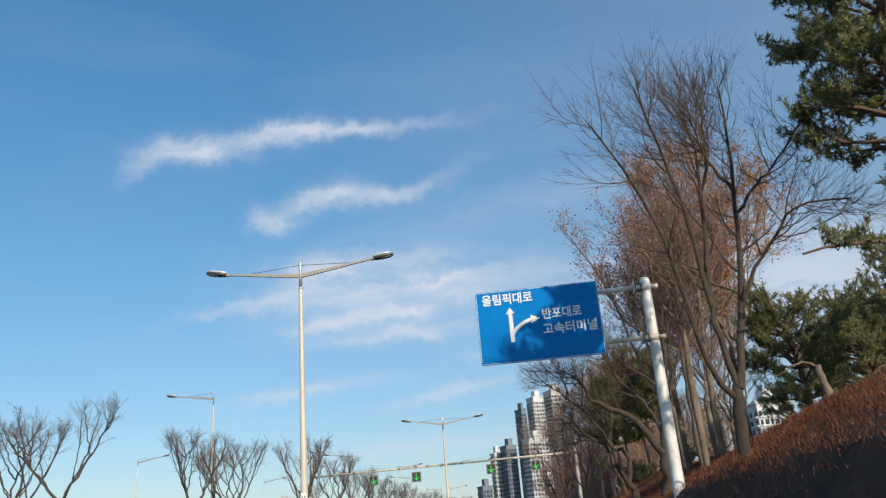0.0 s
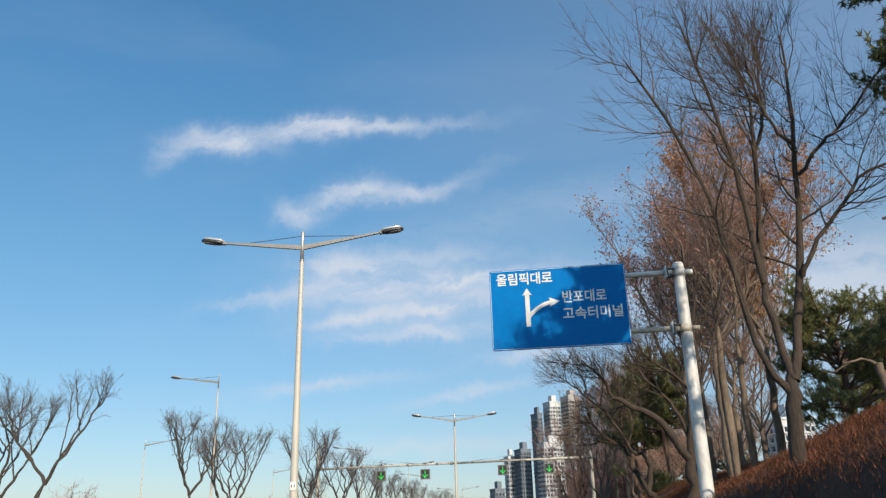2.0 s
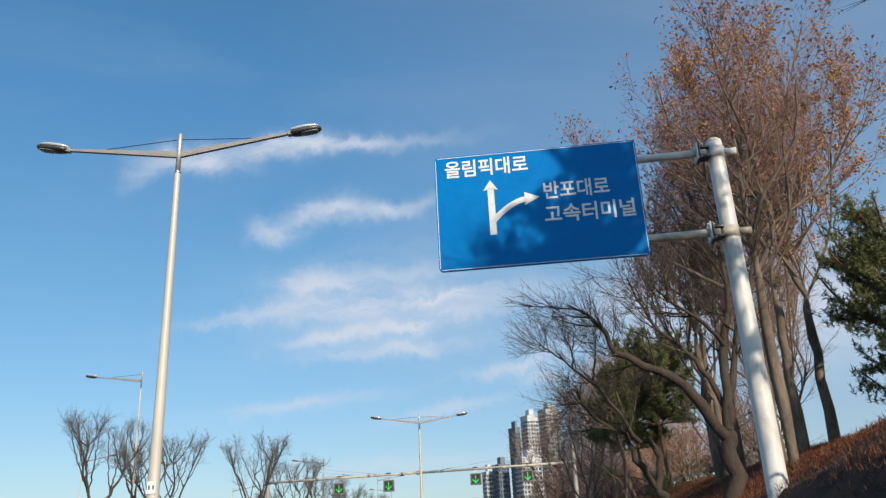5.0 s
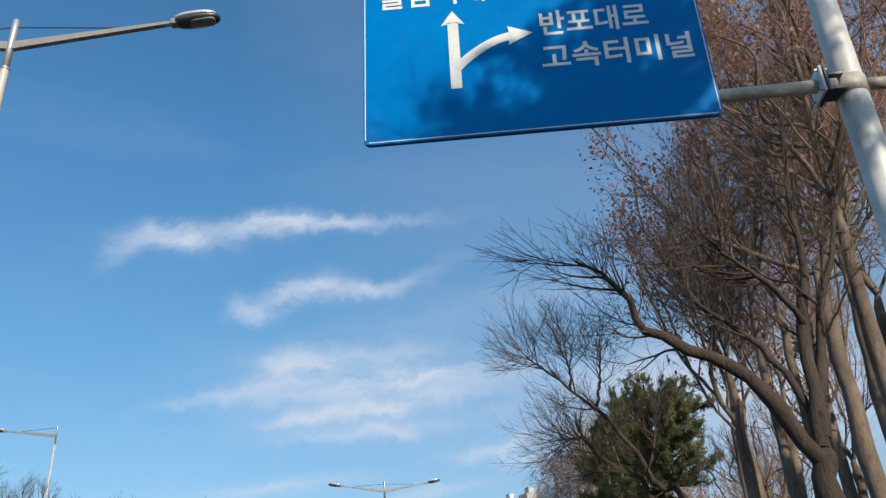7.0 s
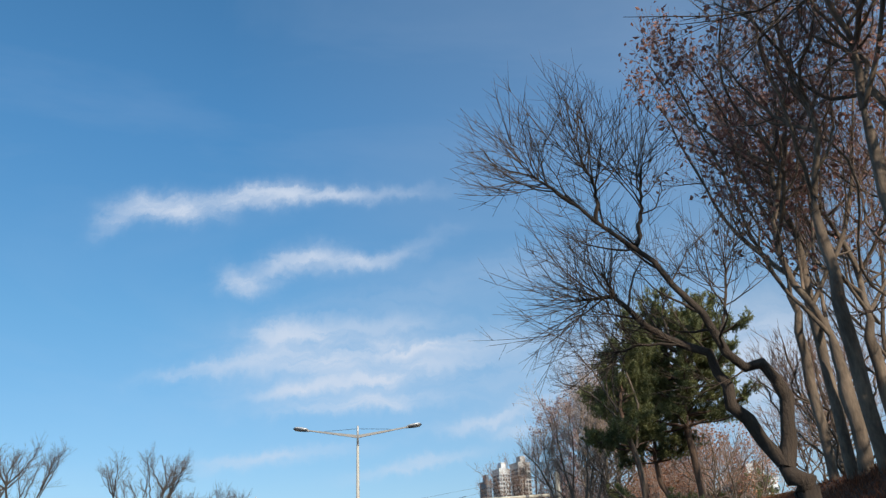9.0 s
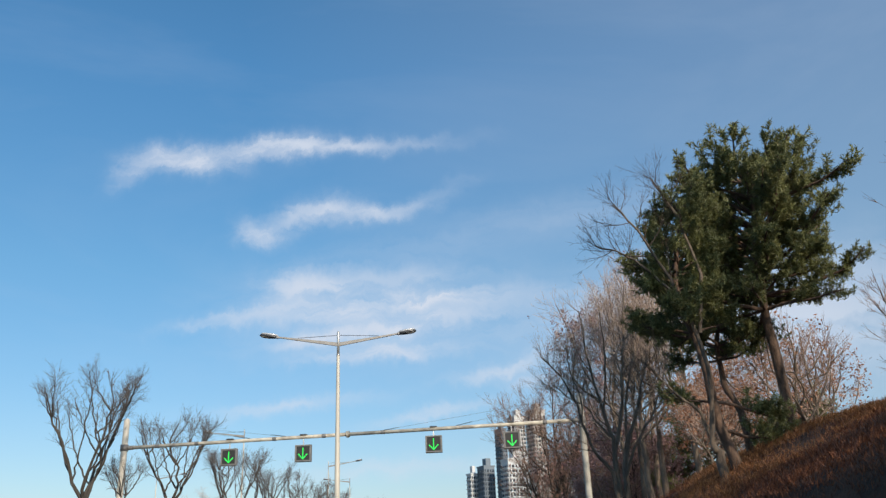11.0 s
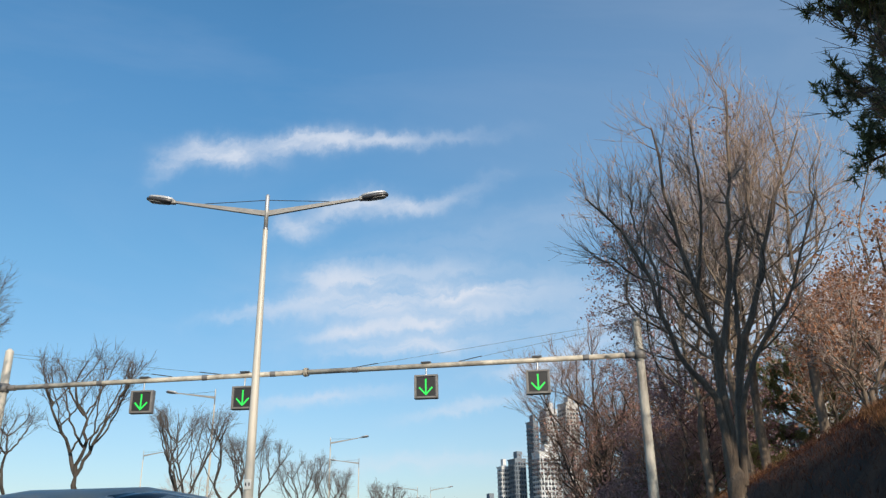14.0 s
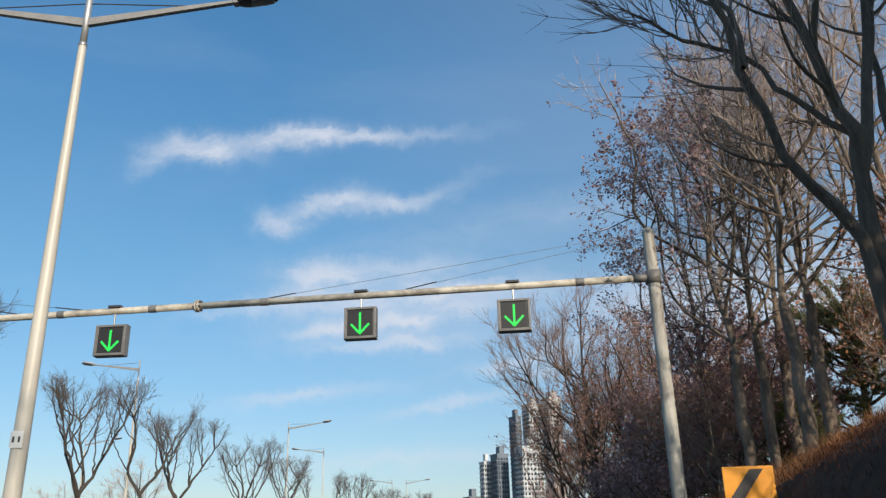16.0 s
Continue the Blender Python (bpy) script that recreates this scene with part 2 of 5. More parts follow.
GALVANISED = surface("galvanised_steel", (0.34, 0.34, 0.35), (0.52, 0.52, 0.53), 6.0, 0.42, 0.75, relief=0.1, depth=0.002)
STAINLESS = surface("bright_steel_sleeve", (0.45, 0.44, 0.43), (0.60, 0.59, 0.57), 4.0, 0.5, 0.7, relief=0.03, depth=0.001)
ARM_PAINT = surface("grey_arm_paint", (0.24, 0.225, 0.21), (0.35, 0.33, 0.305), 3.0, 0.4, 0.1, relief=0.05, depth=0.002)
LAMP_DARK = surface("dark_cast_aluminium", (0.05, 0.05, 0.055), (0.11, 0.11, 0.115), 8.0, 0.4, 0.5, relief=0.1, depth=0.003)
LAMP_TOP = surface("silver_cast_aluminium", (0.52, 0.53, 0.54), (0.68, 0.69, 0.70), 8.0, 0.35, 0.4, relief=0.06, depth=0.002)
SIGN_BLUE = surface("blue_sign_sheeting", (0.0003, 0.150, 0.46), (0.0006, 0.205, 0.56), 1.0, 0.35, relief=0.02, depth=0.001, dirt=(0.02, 0.10, 0.33), amount=-0.1)
SIGN_BLUE.node_tree.nodes["Principled BSDF"].inputs["Specular IOR Level"].default_value = 0.06
SIGN_WHITE = surface("white_sign_sheeting", (0.70, 0.70, 0.66), (0.84, 0.84, 0.80), 2.0, 0.45, relief=0.02, depth=0.001, dirt=(0.55, 0.52, 0.44), amount=0.0)
SIGN_BACK = surface("sign_back_aluminium", (0.35, 0.36, 0.37), (0.5, 0.5, 0.51), 2.0, 0.4, 0.6, relief=0.05, depth=0.002)
LED_HOUSING = surface("grey_signal_housing", (0.15, 0.145, 0.14), (0.26, 0.25, 0.24), 3.0, 0.55, 0.2, relief=0.1, depth=0.003, dirt=(0.09, 0.085, 0.08), amount=0.3)
LED_BLACK = surface("matt_black_matrix", (0.012, 0.012, 0.013), (0.032, 0.030, 0.030), 20.0, 0.5, relief=0.3, depth=0.004)
CHEVRON_ORANGE = surface("orange_reflective_sheet", (0.72, 0.27, 0.015), (0.86, 0.36, 0.03), 2.0, 0.4, relief=0.02, depth=0.001)
CHEVRON_BLACK = surface("black_sheet", (0.015, 0.015, 0.017), (0.035, 0.035, 0.037), 4.0, 0.5, relief=0.02, depth=0.001)
WIRE = surface("steel_wire", (0.10, 0.10, 0.10), (0.2, 0.2, 0.2), 5.0, 0.5, 0.5, relief=0)
APT_WHITE = surface("white_apartment_wall", (0.52, 0.53, 0.55), (0.68, 0.69, 0.70), 0.08, 0.8, relief=0.05, depth=0.05)
# the blue in this grey also stands for haze over the distance
APT_HAZE_GREY = surface("hazy_blue_grey_apartment_wall", (0.12, 0.15, 0.19), (0.20, 0.235, 0.275), 0.08, 0.75, relief=0.05, depth=0.05)
APT_TAN = surface("tan_apartment_wall", (0.42, 0.40, 0.385), (0.54, 0.52, 0.50), 0.08, 0.8, relief=0.05, depth=0.05)
CAR_PAINT = surface("silver_car_paint", (0.36, 0.35, 0.335), (0.42, 0.41, 0.395), 3.0, 0.5, 0.05, relief=0)
RUBBER = surface("tyre_rubber", (0.015, 0.015, 0.015), (0.035, 0.034, 0.033), 8.0, 0.85, relief=0.3, depth=0.004)


def glass_dark(name, colour, rough=0.08):
    def build(n, s):
        s.inputs["Base Color"].default_value = (*colour, 1)
        c = n.node("ShaderNodeTexCoord").outputs["Object"]
        n.put(s.inputs["Roughness"], n.math("MULTIPLY_ADD", n.noise(c, 2.0, 3), 0.1, rough))
        s.inputs["IOR"].default_value = 1.5
    return material(name, build)


PANE = glass_dark("apartment_pane", (0.045, 0.06, 0.08))
CAR_GLASS = glass_dark("tinted_car_glass", (0.01, 0.013, 0.017), 0.03)


def glow(name, colour, power):
    def build(n, s):
        s.inputs["Base Color"].default_value = (0.01, 0.05, 0.02, 1)
        s.inputs["Emission Color"].default_value = (*colour, 1)
        s.inputs["Emission Strength"].default_value = power
    return material(name, build)


GREEN_LED = glow("green_led", (0.012, 0.90, 0.10), 1.0)
TAIL_RED = glow("red_tail_lamp", (0.8, 0.02, 0.01), 0.25)
LENS = glass_dark("lamp_lens", (0.25, 0.25, 0.24), 0.1)

# ---------------------------------------------------------------- mesh helpers


def mesh_of(name, verts, faces, mat, smooth=False):
    me = bpy.data.meshes.new(name)
    verts, faces = np.asarray(verts, dtype=np.float32), np.asarray(faces, dtype=np.int32)
    k = faces.shape[1]
    me.vertices.add(len(verts))
    me.vertices.foreach_set("co", verts.ravel())
    me.loops.add(faces.size)
    me.loops.foreach_set("vertex_index", faces.ravel())
    me.polygons.add(len(faces))
    me.polygons.foreach_set("loop_start", np.arange(0, faces.size, k, dtype=np.int32))
    me.polygons.foreach_set("loop_total", np.full(len(faces), k, dtype=np.int32))
    if smooth:
        me.polygons.foreach_set("use_smooth", np.ones(len(faces), dtype=bool))
    me.update(calc_edges=True)
    me.materials.append(mat)
    return me


def child(name, me, parent, label="", kind=""):
    ob = new(name, me)
    ob.parent = parent
    return tagged(ob, label, kind=kind)


def part(name, bm, mat, parent, label="", smooth=False):
    me = bpy.data.meshes.new(name)
    bm.to_mesh(me)
    bm.free()
    if smooth:
        for p in me.polygons:
            p.use_smooth = True
    me.materials.append(mat)
    return child(name, me, parent, label)


def thing(name, place, label, category, group="", kind="", turn=0.0):
    ob = new(name)
    ob.empty_display_size = 0.2
    ob.matrix_basis = pose(*place, 0, 0, turn)
    return tagged(ob, label, category, group, kind)


def box(size, at=(0, 0, 0), bevel=0.0, m=None):
    bm = bmesh.new()
    bmesh.ops.create_cube(bm, size=1.0, matrix=(m or Matrix()) @ Matrix.Translation(at) @ Matrix.Diagonal((*size, 1)))
    if bevel:
        bmesh.ops.bevel(bm, geom=bm.edges[:], offset=bevel, segments=2, profile=0.6, affect="EDGES")
    return bm


def rod(a, b, r0, r1=None, sides=14):
    """A tapered round bar from a to b with closed ends."""
    a, b = Vector(a), Vector(b)
    bm = bmesh.new()
    turn = (b - a).to_track_quat("Z", "Y").to_matrix().to_4x4()
    bmesh.ops.create_cone(bm, cap_ends=True, segments=sides, radius1=r0, radius2=r0 if r1 is None else r1, depth=(b - a).length,
                          matrix=Matrix.Translation((a + b) / 2) @ turn)
    return bm


def lathe(profile, sides=20, m=None):
    """A turned body from (radius, height) pairs."""
    bm = bmesh.new()
    rings = []
    for r, z in profile:
        rings.append([bm.verts.new((r * math.cos(2 * math.pi * i / sides), r * math.sin(2 * math.pi * i / sides), z)) for i in range(sides)])
    for lo, hi in zip(rings, rings[1:]):
        for i in range(sides):
            bm.faces.new((lo[i], lo[(i + 1) % sides], hi[(i + 1) % sides], hi[i]))
    bm.faces.new(rings[0][::-1])
    bm.faces.new(rings[-1])
    if m:
        bmesh.ops.transform(bm, matrix=m, verts=bm.verts)
    return bm


def prism(outline, y0, y1):
    """An (x, z) outline made solid between two planes y."""
    bm = bmesh.new()
    a = [bm.verts.new((x, y0, z)) for x, z in outline]
    b = [bm.verts.new((x, y1, z)) for x, z in outline]
    bm.faces.new(a)
    bm.faces.new(b[::-1])
    n = len(a)
    for i in range(n):
        bm.faces.new((a[(i + 1) % n], a[i], b[i], b[(i + 1) % n]))
    bmesh.ops.recalc_face_normals(bm, faces=bm.faces[:])
    return bm


def joined(*bms):
    out = bmesh.new()
    for b in bms:
        me = bpy.data.meshes.new("tmp")
        b.to_mesh(me)
        b.free()
        out.from_mesh(me)
        bpy.data.meshes.remove(me)
    return out


def tubes(lines, sides):
    """Vertices and quads of tapered tubes along (points, radii) lines."""
    groups = {}
    for p, r in lines:
        groups.setdefault(len(p), []).append((p, r))
    vs, fs, base = [], [], 0
    ang = np.linspace(0, 2 * np.pi, sides, endpoint=False)
    for n, items in groups.items():
        P = np.array([i[0] for i in items], dtype=float)
        R = np.array([i[1] for i in items], dtype=float)
        T = np.gradient(P, axis=1)
        T /= np.linalg.norm(T, axis=2, keepdims=True) + 1e-9
        ways = np.array([(1.0, 0.1, 0), (0.1, 1.0, 0), (0, 0.1, 1.0), (0.7, 0.7, 0), (0.7, -0.7, 0), (0.7, 0, 0.7), (-0.7, 0, 0.7), (0, 0.7, 0.7), (0, -0.7, 0.7)])
        best = np.abs(T @ ways.T).max(axis=1).argmin(axis=1)
        ref = ways[best][:, None, :]
        A = np.cross(T, ref)
        A /= np.linalg.norm(A, axis=2, keepdims=True) + 1e-9
        B = np.cross(T, A)
        V = P[:, :, None, :] + R[:, :, None, None] * (np.cos(ang)[:, None] * A[:, :, None, :] + np.sin(ang)[:, None] * B[:, :, None, :])
        k = len(items)
        idx = base + np.arange(k * n * sides).reshape(k, n, sides)
        nxt = np.roll(idx, -1, axis=2)
        F = np.stack([idx[:, :-1], nxt[:, :-1], nxt[:, 1:], idx[:, 1:]], axis=-1).reshape(-1, 4)
        vs.append(V.reshape(-1, 3))
        fs.append(F)
        base += k * n * sides
    return np.concatenate(vs), np.concatenate(fs)


# ---------------------------------------------------------------- ground, road, bank
def wobble(a, b, k=1.0):
    return noise.noise((a * 0.23 * k, b * 0.23 * k, 4.2)) * 0.6 + noise.noise((a * 0.71 * k, b * 0.71 * k, 1.7)) * 0.3


def bank_height(x, y):
    """The planted slope on the right of the road."""
    if x <= 2.1:
        return 0.0
    crest = 1.25 + 5.3 * float(np.interp(y, (8, 13, 18, 22, 27, 32, 38, 42, 46, 52, 56, 60, 64, 75), (0.30, 0.34, 0.33, 0.28, 0.28, 0.32, 0.31, 0.34, 0.385, 0.40, 0.38, 0.31, 0.26, 0.22)))
    z = crest * float(np.interp(x, (2.1, 2.3, 2.6, 3.0, 4.0, 5.0, 6.0, 7.0, 9.0, 14.0, 30.0), (0.02, 0.22, 0.44, 0.66, 0.84, 1.0, 1.13, 1.22, 1.32, 1.40, 1.42)))
    return z + wobble(x, y) * min(1, (x - 2.1) / 3) * 0.22


bm = bmesh.new()
bmesh.ops.create_circle(bm, cap_ends=True, segments=96, radius=4000, matrix=Matrix.Translation((0, 0, -0.03)))
ground = part("ground", bm, EARTH, None)
tagged(ground, "flat winter turf reaching to the horizon", "ground", kind="structure")


def strip(name, x0, x1, z, mat, label, category, y0=-60.0, y1=420.0):
    ob = part(name, box((x1 - x0, y1 - y0, 0.2), ((x0 + x1) / 2, (y0 + y1) / 2, z - 0.1), 0.0), mat, None)
    return tagged(ob, label, category, kind="structure")


strip("road", -5.6, 1.9, 0.0, ASPHALT, "grey asphalt carriageway of two lanes beside a bank", "road")
strip("road_main", -15.4, -7.2, 0.0, ASPHALT, "grey asphalt main carriageway beyond the lamp median", "road")
strip("road_opposite", -37.0, -20.5, 0.0, ASPHALT, "grey asphalt opposite carriageway behind the bare trees", "road")
for k, (xa, xb) in enumerate(((1.9, 2.1), (-5.8, -5.6), (-7.2, -7.0), (-15.6, -15.4), (-20.5, -20.3))):
    strip("kerb_%d" % (k + 1), xa, xb, 0.16, CONCRETE, "worn concrete kerb along the asphalt", "kerb")
strip("median", -7.0, -5.8, 0.15, CONCRETE, "narrow concrete median that carries the street lamps", "median")

xs = [2.1, 2.2, 2.35, 2.6, 2.85, 3.1] + list(np.arange(3.4, 9.6, 0.3)) + [10.5, 12, 14, 17, 21, 26, 32, 40, 52, 70]
ys = list(np.arange(-40, 0, 2.5)) + list(np.arange(0, 100, 0.7)) + list(np.arange(100, 330, 6.0))
V = [(x, y, bank_height(x, y)) for y in ys for x in xs]
nx = len(xs)
Fq = [(j * nx + i, j * nx + i + 1, (j + 1) * nx + i + 1, (j + 1) * nx + i) for j in range(len(ys) - 1) for i in range(nx - 1)]
bank = new("bank", mesh_of("bank", V, Fq, SOIL, True))
tagged(bank, "steep planted roadside bank of brown soil and litter", "bank", kind="structure")


def blades(name, count, place, tall, wide, mat, label, seed):
    """Bent blades in loose tufts over the bank."""
    rng = np.random.default_rng(seed)
    p = np.array([place(rng) for _ in range(count)])
    per = 5
    base = np.repeat(p, per, axis=0) + np.c_[rng.normal(0, 0.13, (count * per, 2)), np.zeros(count * per)]
    m = len(base)
    h = tall * rng.uniform(0.35, 1.0, m) * np.repeat(rng.uniform(0.5, 1.1, count), per)
    az = rng.uniform(0, 2 * np.pi, m)
    lean = rng.uniform(0.1, 1.6, m)
    side = np.c_[np.cos(az), np.sin(az), np.zeros(m)] * wide
    out = np.c_[-np.sin(az), np.cos(az), np.zeros(m)] * (h * lean)[:, None]
    tip = base + out + np.c_[np.zeros((m, 2)), h]
    v = np.stack([base - side, base + side, tip], axis=1).reshape(-1, 3)
    f = np.arange(m * 3).reshape(m, 3)
    ob = new(name, mesh_of(name, v, f, mat))
    return tagged(ob, label, "grass", kind="stuff")


def on_bank(x0, x1, y0, y1, shade_slant=0.0):
    def pick(rng):
        while True:
            x, y = rng.uniform(x0, x1), rng.uniform(y0, y1)
            # slanted edge of a cast shadow: bright grass is left out below it
            if x < x0 + shade_slant * (y - y0 - 4):
                continue
            if noise.noise((x * 0.5, y * 0.35, 9.1)) > rng.uniform(-0.75, 0.35):
                return x, y, bank_height(x, y) - 0.03
    return pick


# bank's shade and sun put into colour: dark dry grass, bright rust and amber
blades("dry_grass", 30000, on_bank(2.25, 6.5, 6, 58), 0.11, 0.005, DRY_GRASS, "short reddish brown dry groundcover, darkened for shade, over the bank", 11)
blades("rust_grass", 32000, on_bank(2.9, 9.5, 7, 44), 0.12, 0.005, SUNLIT_RED_GRASS, "reddish rust-brown dry grass in a sunlit tone along the upper bank", 13)
blades("sunlit_amber_grass", 26000, on_bank(2.8, 9.0, 42, 56, 0.3), 0.12, 0.006, RUST_GRASS, "orange-brown dry grass in a sunlit tone over part of the bank", 14)
blades("tall_grass", 9000, on_bank(2.3, 6.0, 59, 72), 0.34, 0.006, RUST_GRASS, "tall rusty dry grass round the foot of a mast", 15)
blades("straw_grass", 2600, on_bank(4.5, 12.0, 4, 95), 0.26, 0.004, STRAW, "pale straw-coloured grass tufts on the bank", 12)

# ---------------------------------------------------------------- trees
UP = np.array([0.0, 0.0, 1.0])


def unit(a):
    return a / (np.linalg.norm(a) + 1e-9)


def curve(points, n):
    """A smooth line through a few points."""
    P = np.array([points[0], *points, points[-1]], dtype=float)
    P[0], P[-1] = 2 * P[1] - P[2], 2 * P[-2] - P[-3]
    out = []
    segs = len(points) - 1
    for k in np.linspace(0, segs - 1e-6, n):
        i = int(k)
        t = k - i
        a, b, c, d = P[i:i + 4]
        out.append(0.5 * (2 * b + (c - a) * t + (2 * a - 5 * b + 4 * c - d) * t * t + (3 * b - a - 3 * c + d) * t ** 3))
    return np.array(out)


class Tree:
    """Grows wood on main limbs: branches, then sprays of fine twigs, then leaves."""

    def __init__(self, seed, crook=0.6):
        self.crook = crook
        self.rng = np.random.default_rng(seed)
        self.limbs, self.wood, self.twigs, self.tips = [], [], [], []

    def limb(self, points, r0, r1, n=12):
        P = curve(points, n)
        step = np.linalg.norm(P[1:] - P[:-1], axis=1).mean()
        P[1:-1] += self.rng.normal(0, min((0.25 * r0 + 0.012) * self.crook, 0.13 * step), (n - 2, 3))
        R = np.linspace(1, 0, n) ** 0.85 * (r0 - r1) + r1
        R *= 1 + self.rng.normal(0, 0.06, n)
        self.limbs.append((P, R))
        return P, R

    def shoot(self, p, d, length, r, n, wob, rise):
        rng, pts, step = self.rng, [p], length / n
        turns = rng.normal(0, wob, (n, 3))
        for k in range(n):
            d = unit(d + turns[k] + UP * rise)
            p = p + d * step
            pts.append(p)
        return np.array(pts), np.linspace(r, r * 0.35, n + 1), d

    def aside(self, d, spread):
        a = self.rng.normal(0, 1, 3)
        a = unit(a - d * a.dot(d))
        return unit(d * math.cos(spread) + a * math.sin(spread))

    def clothe(self, P, R, start, count, length, sprays, rise=0.10, spread=(0.5, 1.1), twig=0.0045, lean=(0, 0, 0), long_twig=0.75, fan=0.75):
        """Branches on a limb, each ending in sprays of long thin twigs."""
        rng, n, lean = self.rng, len(P), np.array(lean)
        for k in range(count):
            f = start + (1 - start) * ((k + rng.uniform(0, 1)) / count) ** 0.85
            i = min(int(f * (n - 1)), n - 2)
            p = P[i] + (P[i + 1] - P[i]) * (f * (n - 1) - i)
            d = self.aside(unit(P[i + 1] - P[i]), rng.uniform(*spread))
            d = unit(d + lean)
            L = length * rng.uniform(0.5, 1.25) * (1.15 - 0.5 * f)
            r = min(R[i] * 0.55, 0.007 + 0.016 * L)
            Q, S, e = self.shoot(p, d, L, r, 6, 0.12, rise)
            self.wood.append((Q, S)) if r > 0.016 else self.twigs.append((Q, S))
            self.spray(Q, S, sprays, rise, twig, long_twig, fan)

    def spray(self, Q, S, sprays, rise, twig, long_twig, fan):
        rng = self.rng
        for j in range(sprays):
            g = 1.0 if j < 2 else rng.uniform(0.2, 1.0)
            k = min(int(g * (len(Q) - 1)), len(Q) - 2)
            q = Q[k] + (Q[k + 1] - Q[k]) * (g * (len(Q) - 1) - k)
            d = self.aside(unit(Q[k + 1] - Q[k]), rng.uniform(0.15, fan))
            T, U, e = self.shoot(q, d, long_twig * rng.uniform(0.45, 1.3), twig * rng.uniform(0.8, 1.5), 3, 0.075, rise)
            self.twigs.append((T, U))
            self.tips.append(T[-1])
            for _ in range(3):
                h = rng.integers(1, 3)
                d = self.aside(unit(T[h + 1] - T[h]), rng.uniform(0.35, 0.8))
                T2, U2, e = self.shoot(T[h], d, long_twig * rng.uniform(0.2, 0.55), twig * 0.75, 1, 0.12, rise)
                self.twigs.append((T2, U2))
                self.tips.append(T2[-1])

    def build(self, root, bark, twig_mat, leaf_mat=None, per_tip=0, size=0.05, where=None, bole=None):
        for k, line in enumerate(self.limbs):
            v, f = tubes([line], 10 if k == 0 else 8)
            name = "trunk" if k == 0 else "limb"
            child(name, mesh_of(name, v, f, bark, True), root)
        if self.wood:
            v, f = tubes(self.wood, 5)
            child("crown_wood", mesh_of("crown_wood", v, f, bark, True), root, kind="stuff")
        v, f = tubes(self.twigs, 3)
        child("crown", mesh_of("crown", v, f, twig_mat), root, "fine bare twigs", "stuff")
        if leaf_mat and per_tip:
            tips = np.array([t for t in self.tips if where is None or where(t)])
            if len(tips):
                keep = self.rng.uniform(0, 1, len(tips)) < min(1, per_tip)
                tips = np.repeat(tips[keep], max(1, round(per_tip)), axis=0)
                child("foliage", leaf_mesh(self.rng, tips, size, leaf_mat), root, "withered leaves", "stuff")
        return root


def leaf_mesh(rng, tips, size, mat):
    """Curled withered leaves: four triangles folded along the midrib."""
    m = len(tips)
    c = tips + rng.normal(0, 0.05, (m, 3)) - np.c_[np.zeros((m, 2)), rng.uniform(0, 0.06, m)]
    a = rng.normal(0, 1, (m, 3))
    a /= np.linalg.norm(a, axis=1, keepdims=True)
    b = np.cross(a, rng.normal(0, 1, (m, 3)))
    b /= np.linalg.norm(b, axis=1, keepdims=True)
    n = np.cross(a, b)
    s = (size * rng.uniform(0.6, 1.3, m))[:, None]
    v = np.stack([c - a * s, c + b * s * 0.55 + n * s * 0.25, c + a * s, c - b * s * 0.55 + n * s * 0.25, c - n * s * 0.1], axis=1).reshape(-1, 3)
    i = np.arange(m)[:, None] * 5
    f = np.concatenate([i + np.array([[0, 1, 4]]), i + np.array([[1, 2, 4]]), i + np.array([[2, 3, 4]]), i + np.array([[3, 0, 4]])])
    return mesh_of("foliage", v, f, mat)


def to_root(root_place, points):
    o = np.array(root_place)
    return [np.array(p) - o for p in points]


def shaped_tree(base, label, seed, trunk, limbs, bark, twig_mat, count=9, length=1.3, sprays=7, lean=(0, 0, 0), rise=0.10, r=0.17, start=0.25,
                leaf=None, per_tip=0, size=0.05, where=None, twig=0.0045, long_twig=0.75, fan=0.75, group="roadside trees", angles=(0.5, 1.1), crook=0.6):
    """A tree whose trunk and main limbs follow a few points, given in the world."""
    root = thing("tree", base, label, "tree", group)
    t = Tree(seed, crook)
    P, R = t.limb(to_root(base, [(base[0], base[1], base[2] - 1.1), *trunk]), r * 1.15, r * 0.72, 10)
    R[-2:] *= (0.86, 0.35)
    for pts, r0 in limbs:
        P, R = t.limb(to_root(base, pts), r0, 0.014, 14)
        t.clothe(P, R, start, count, length, sprays, rise, angles, twig, lean, long_twig, fan)
        t.spray(P[-4:], R[-4:], sprays + 3, rise, twig, long_twig, fan)
    return t.build(root, bark, twig_mat, leaf, per_tip, size, where)


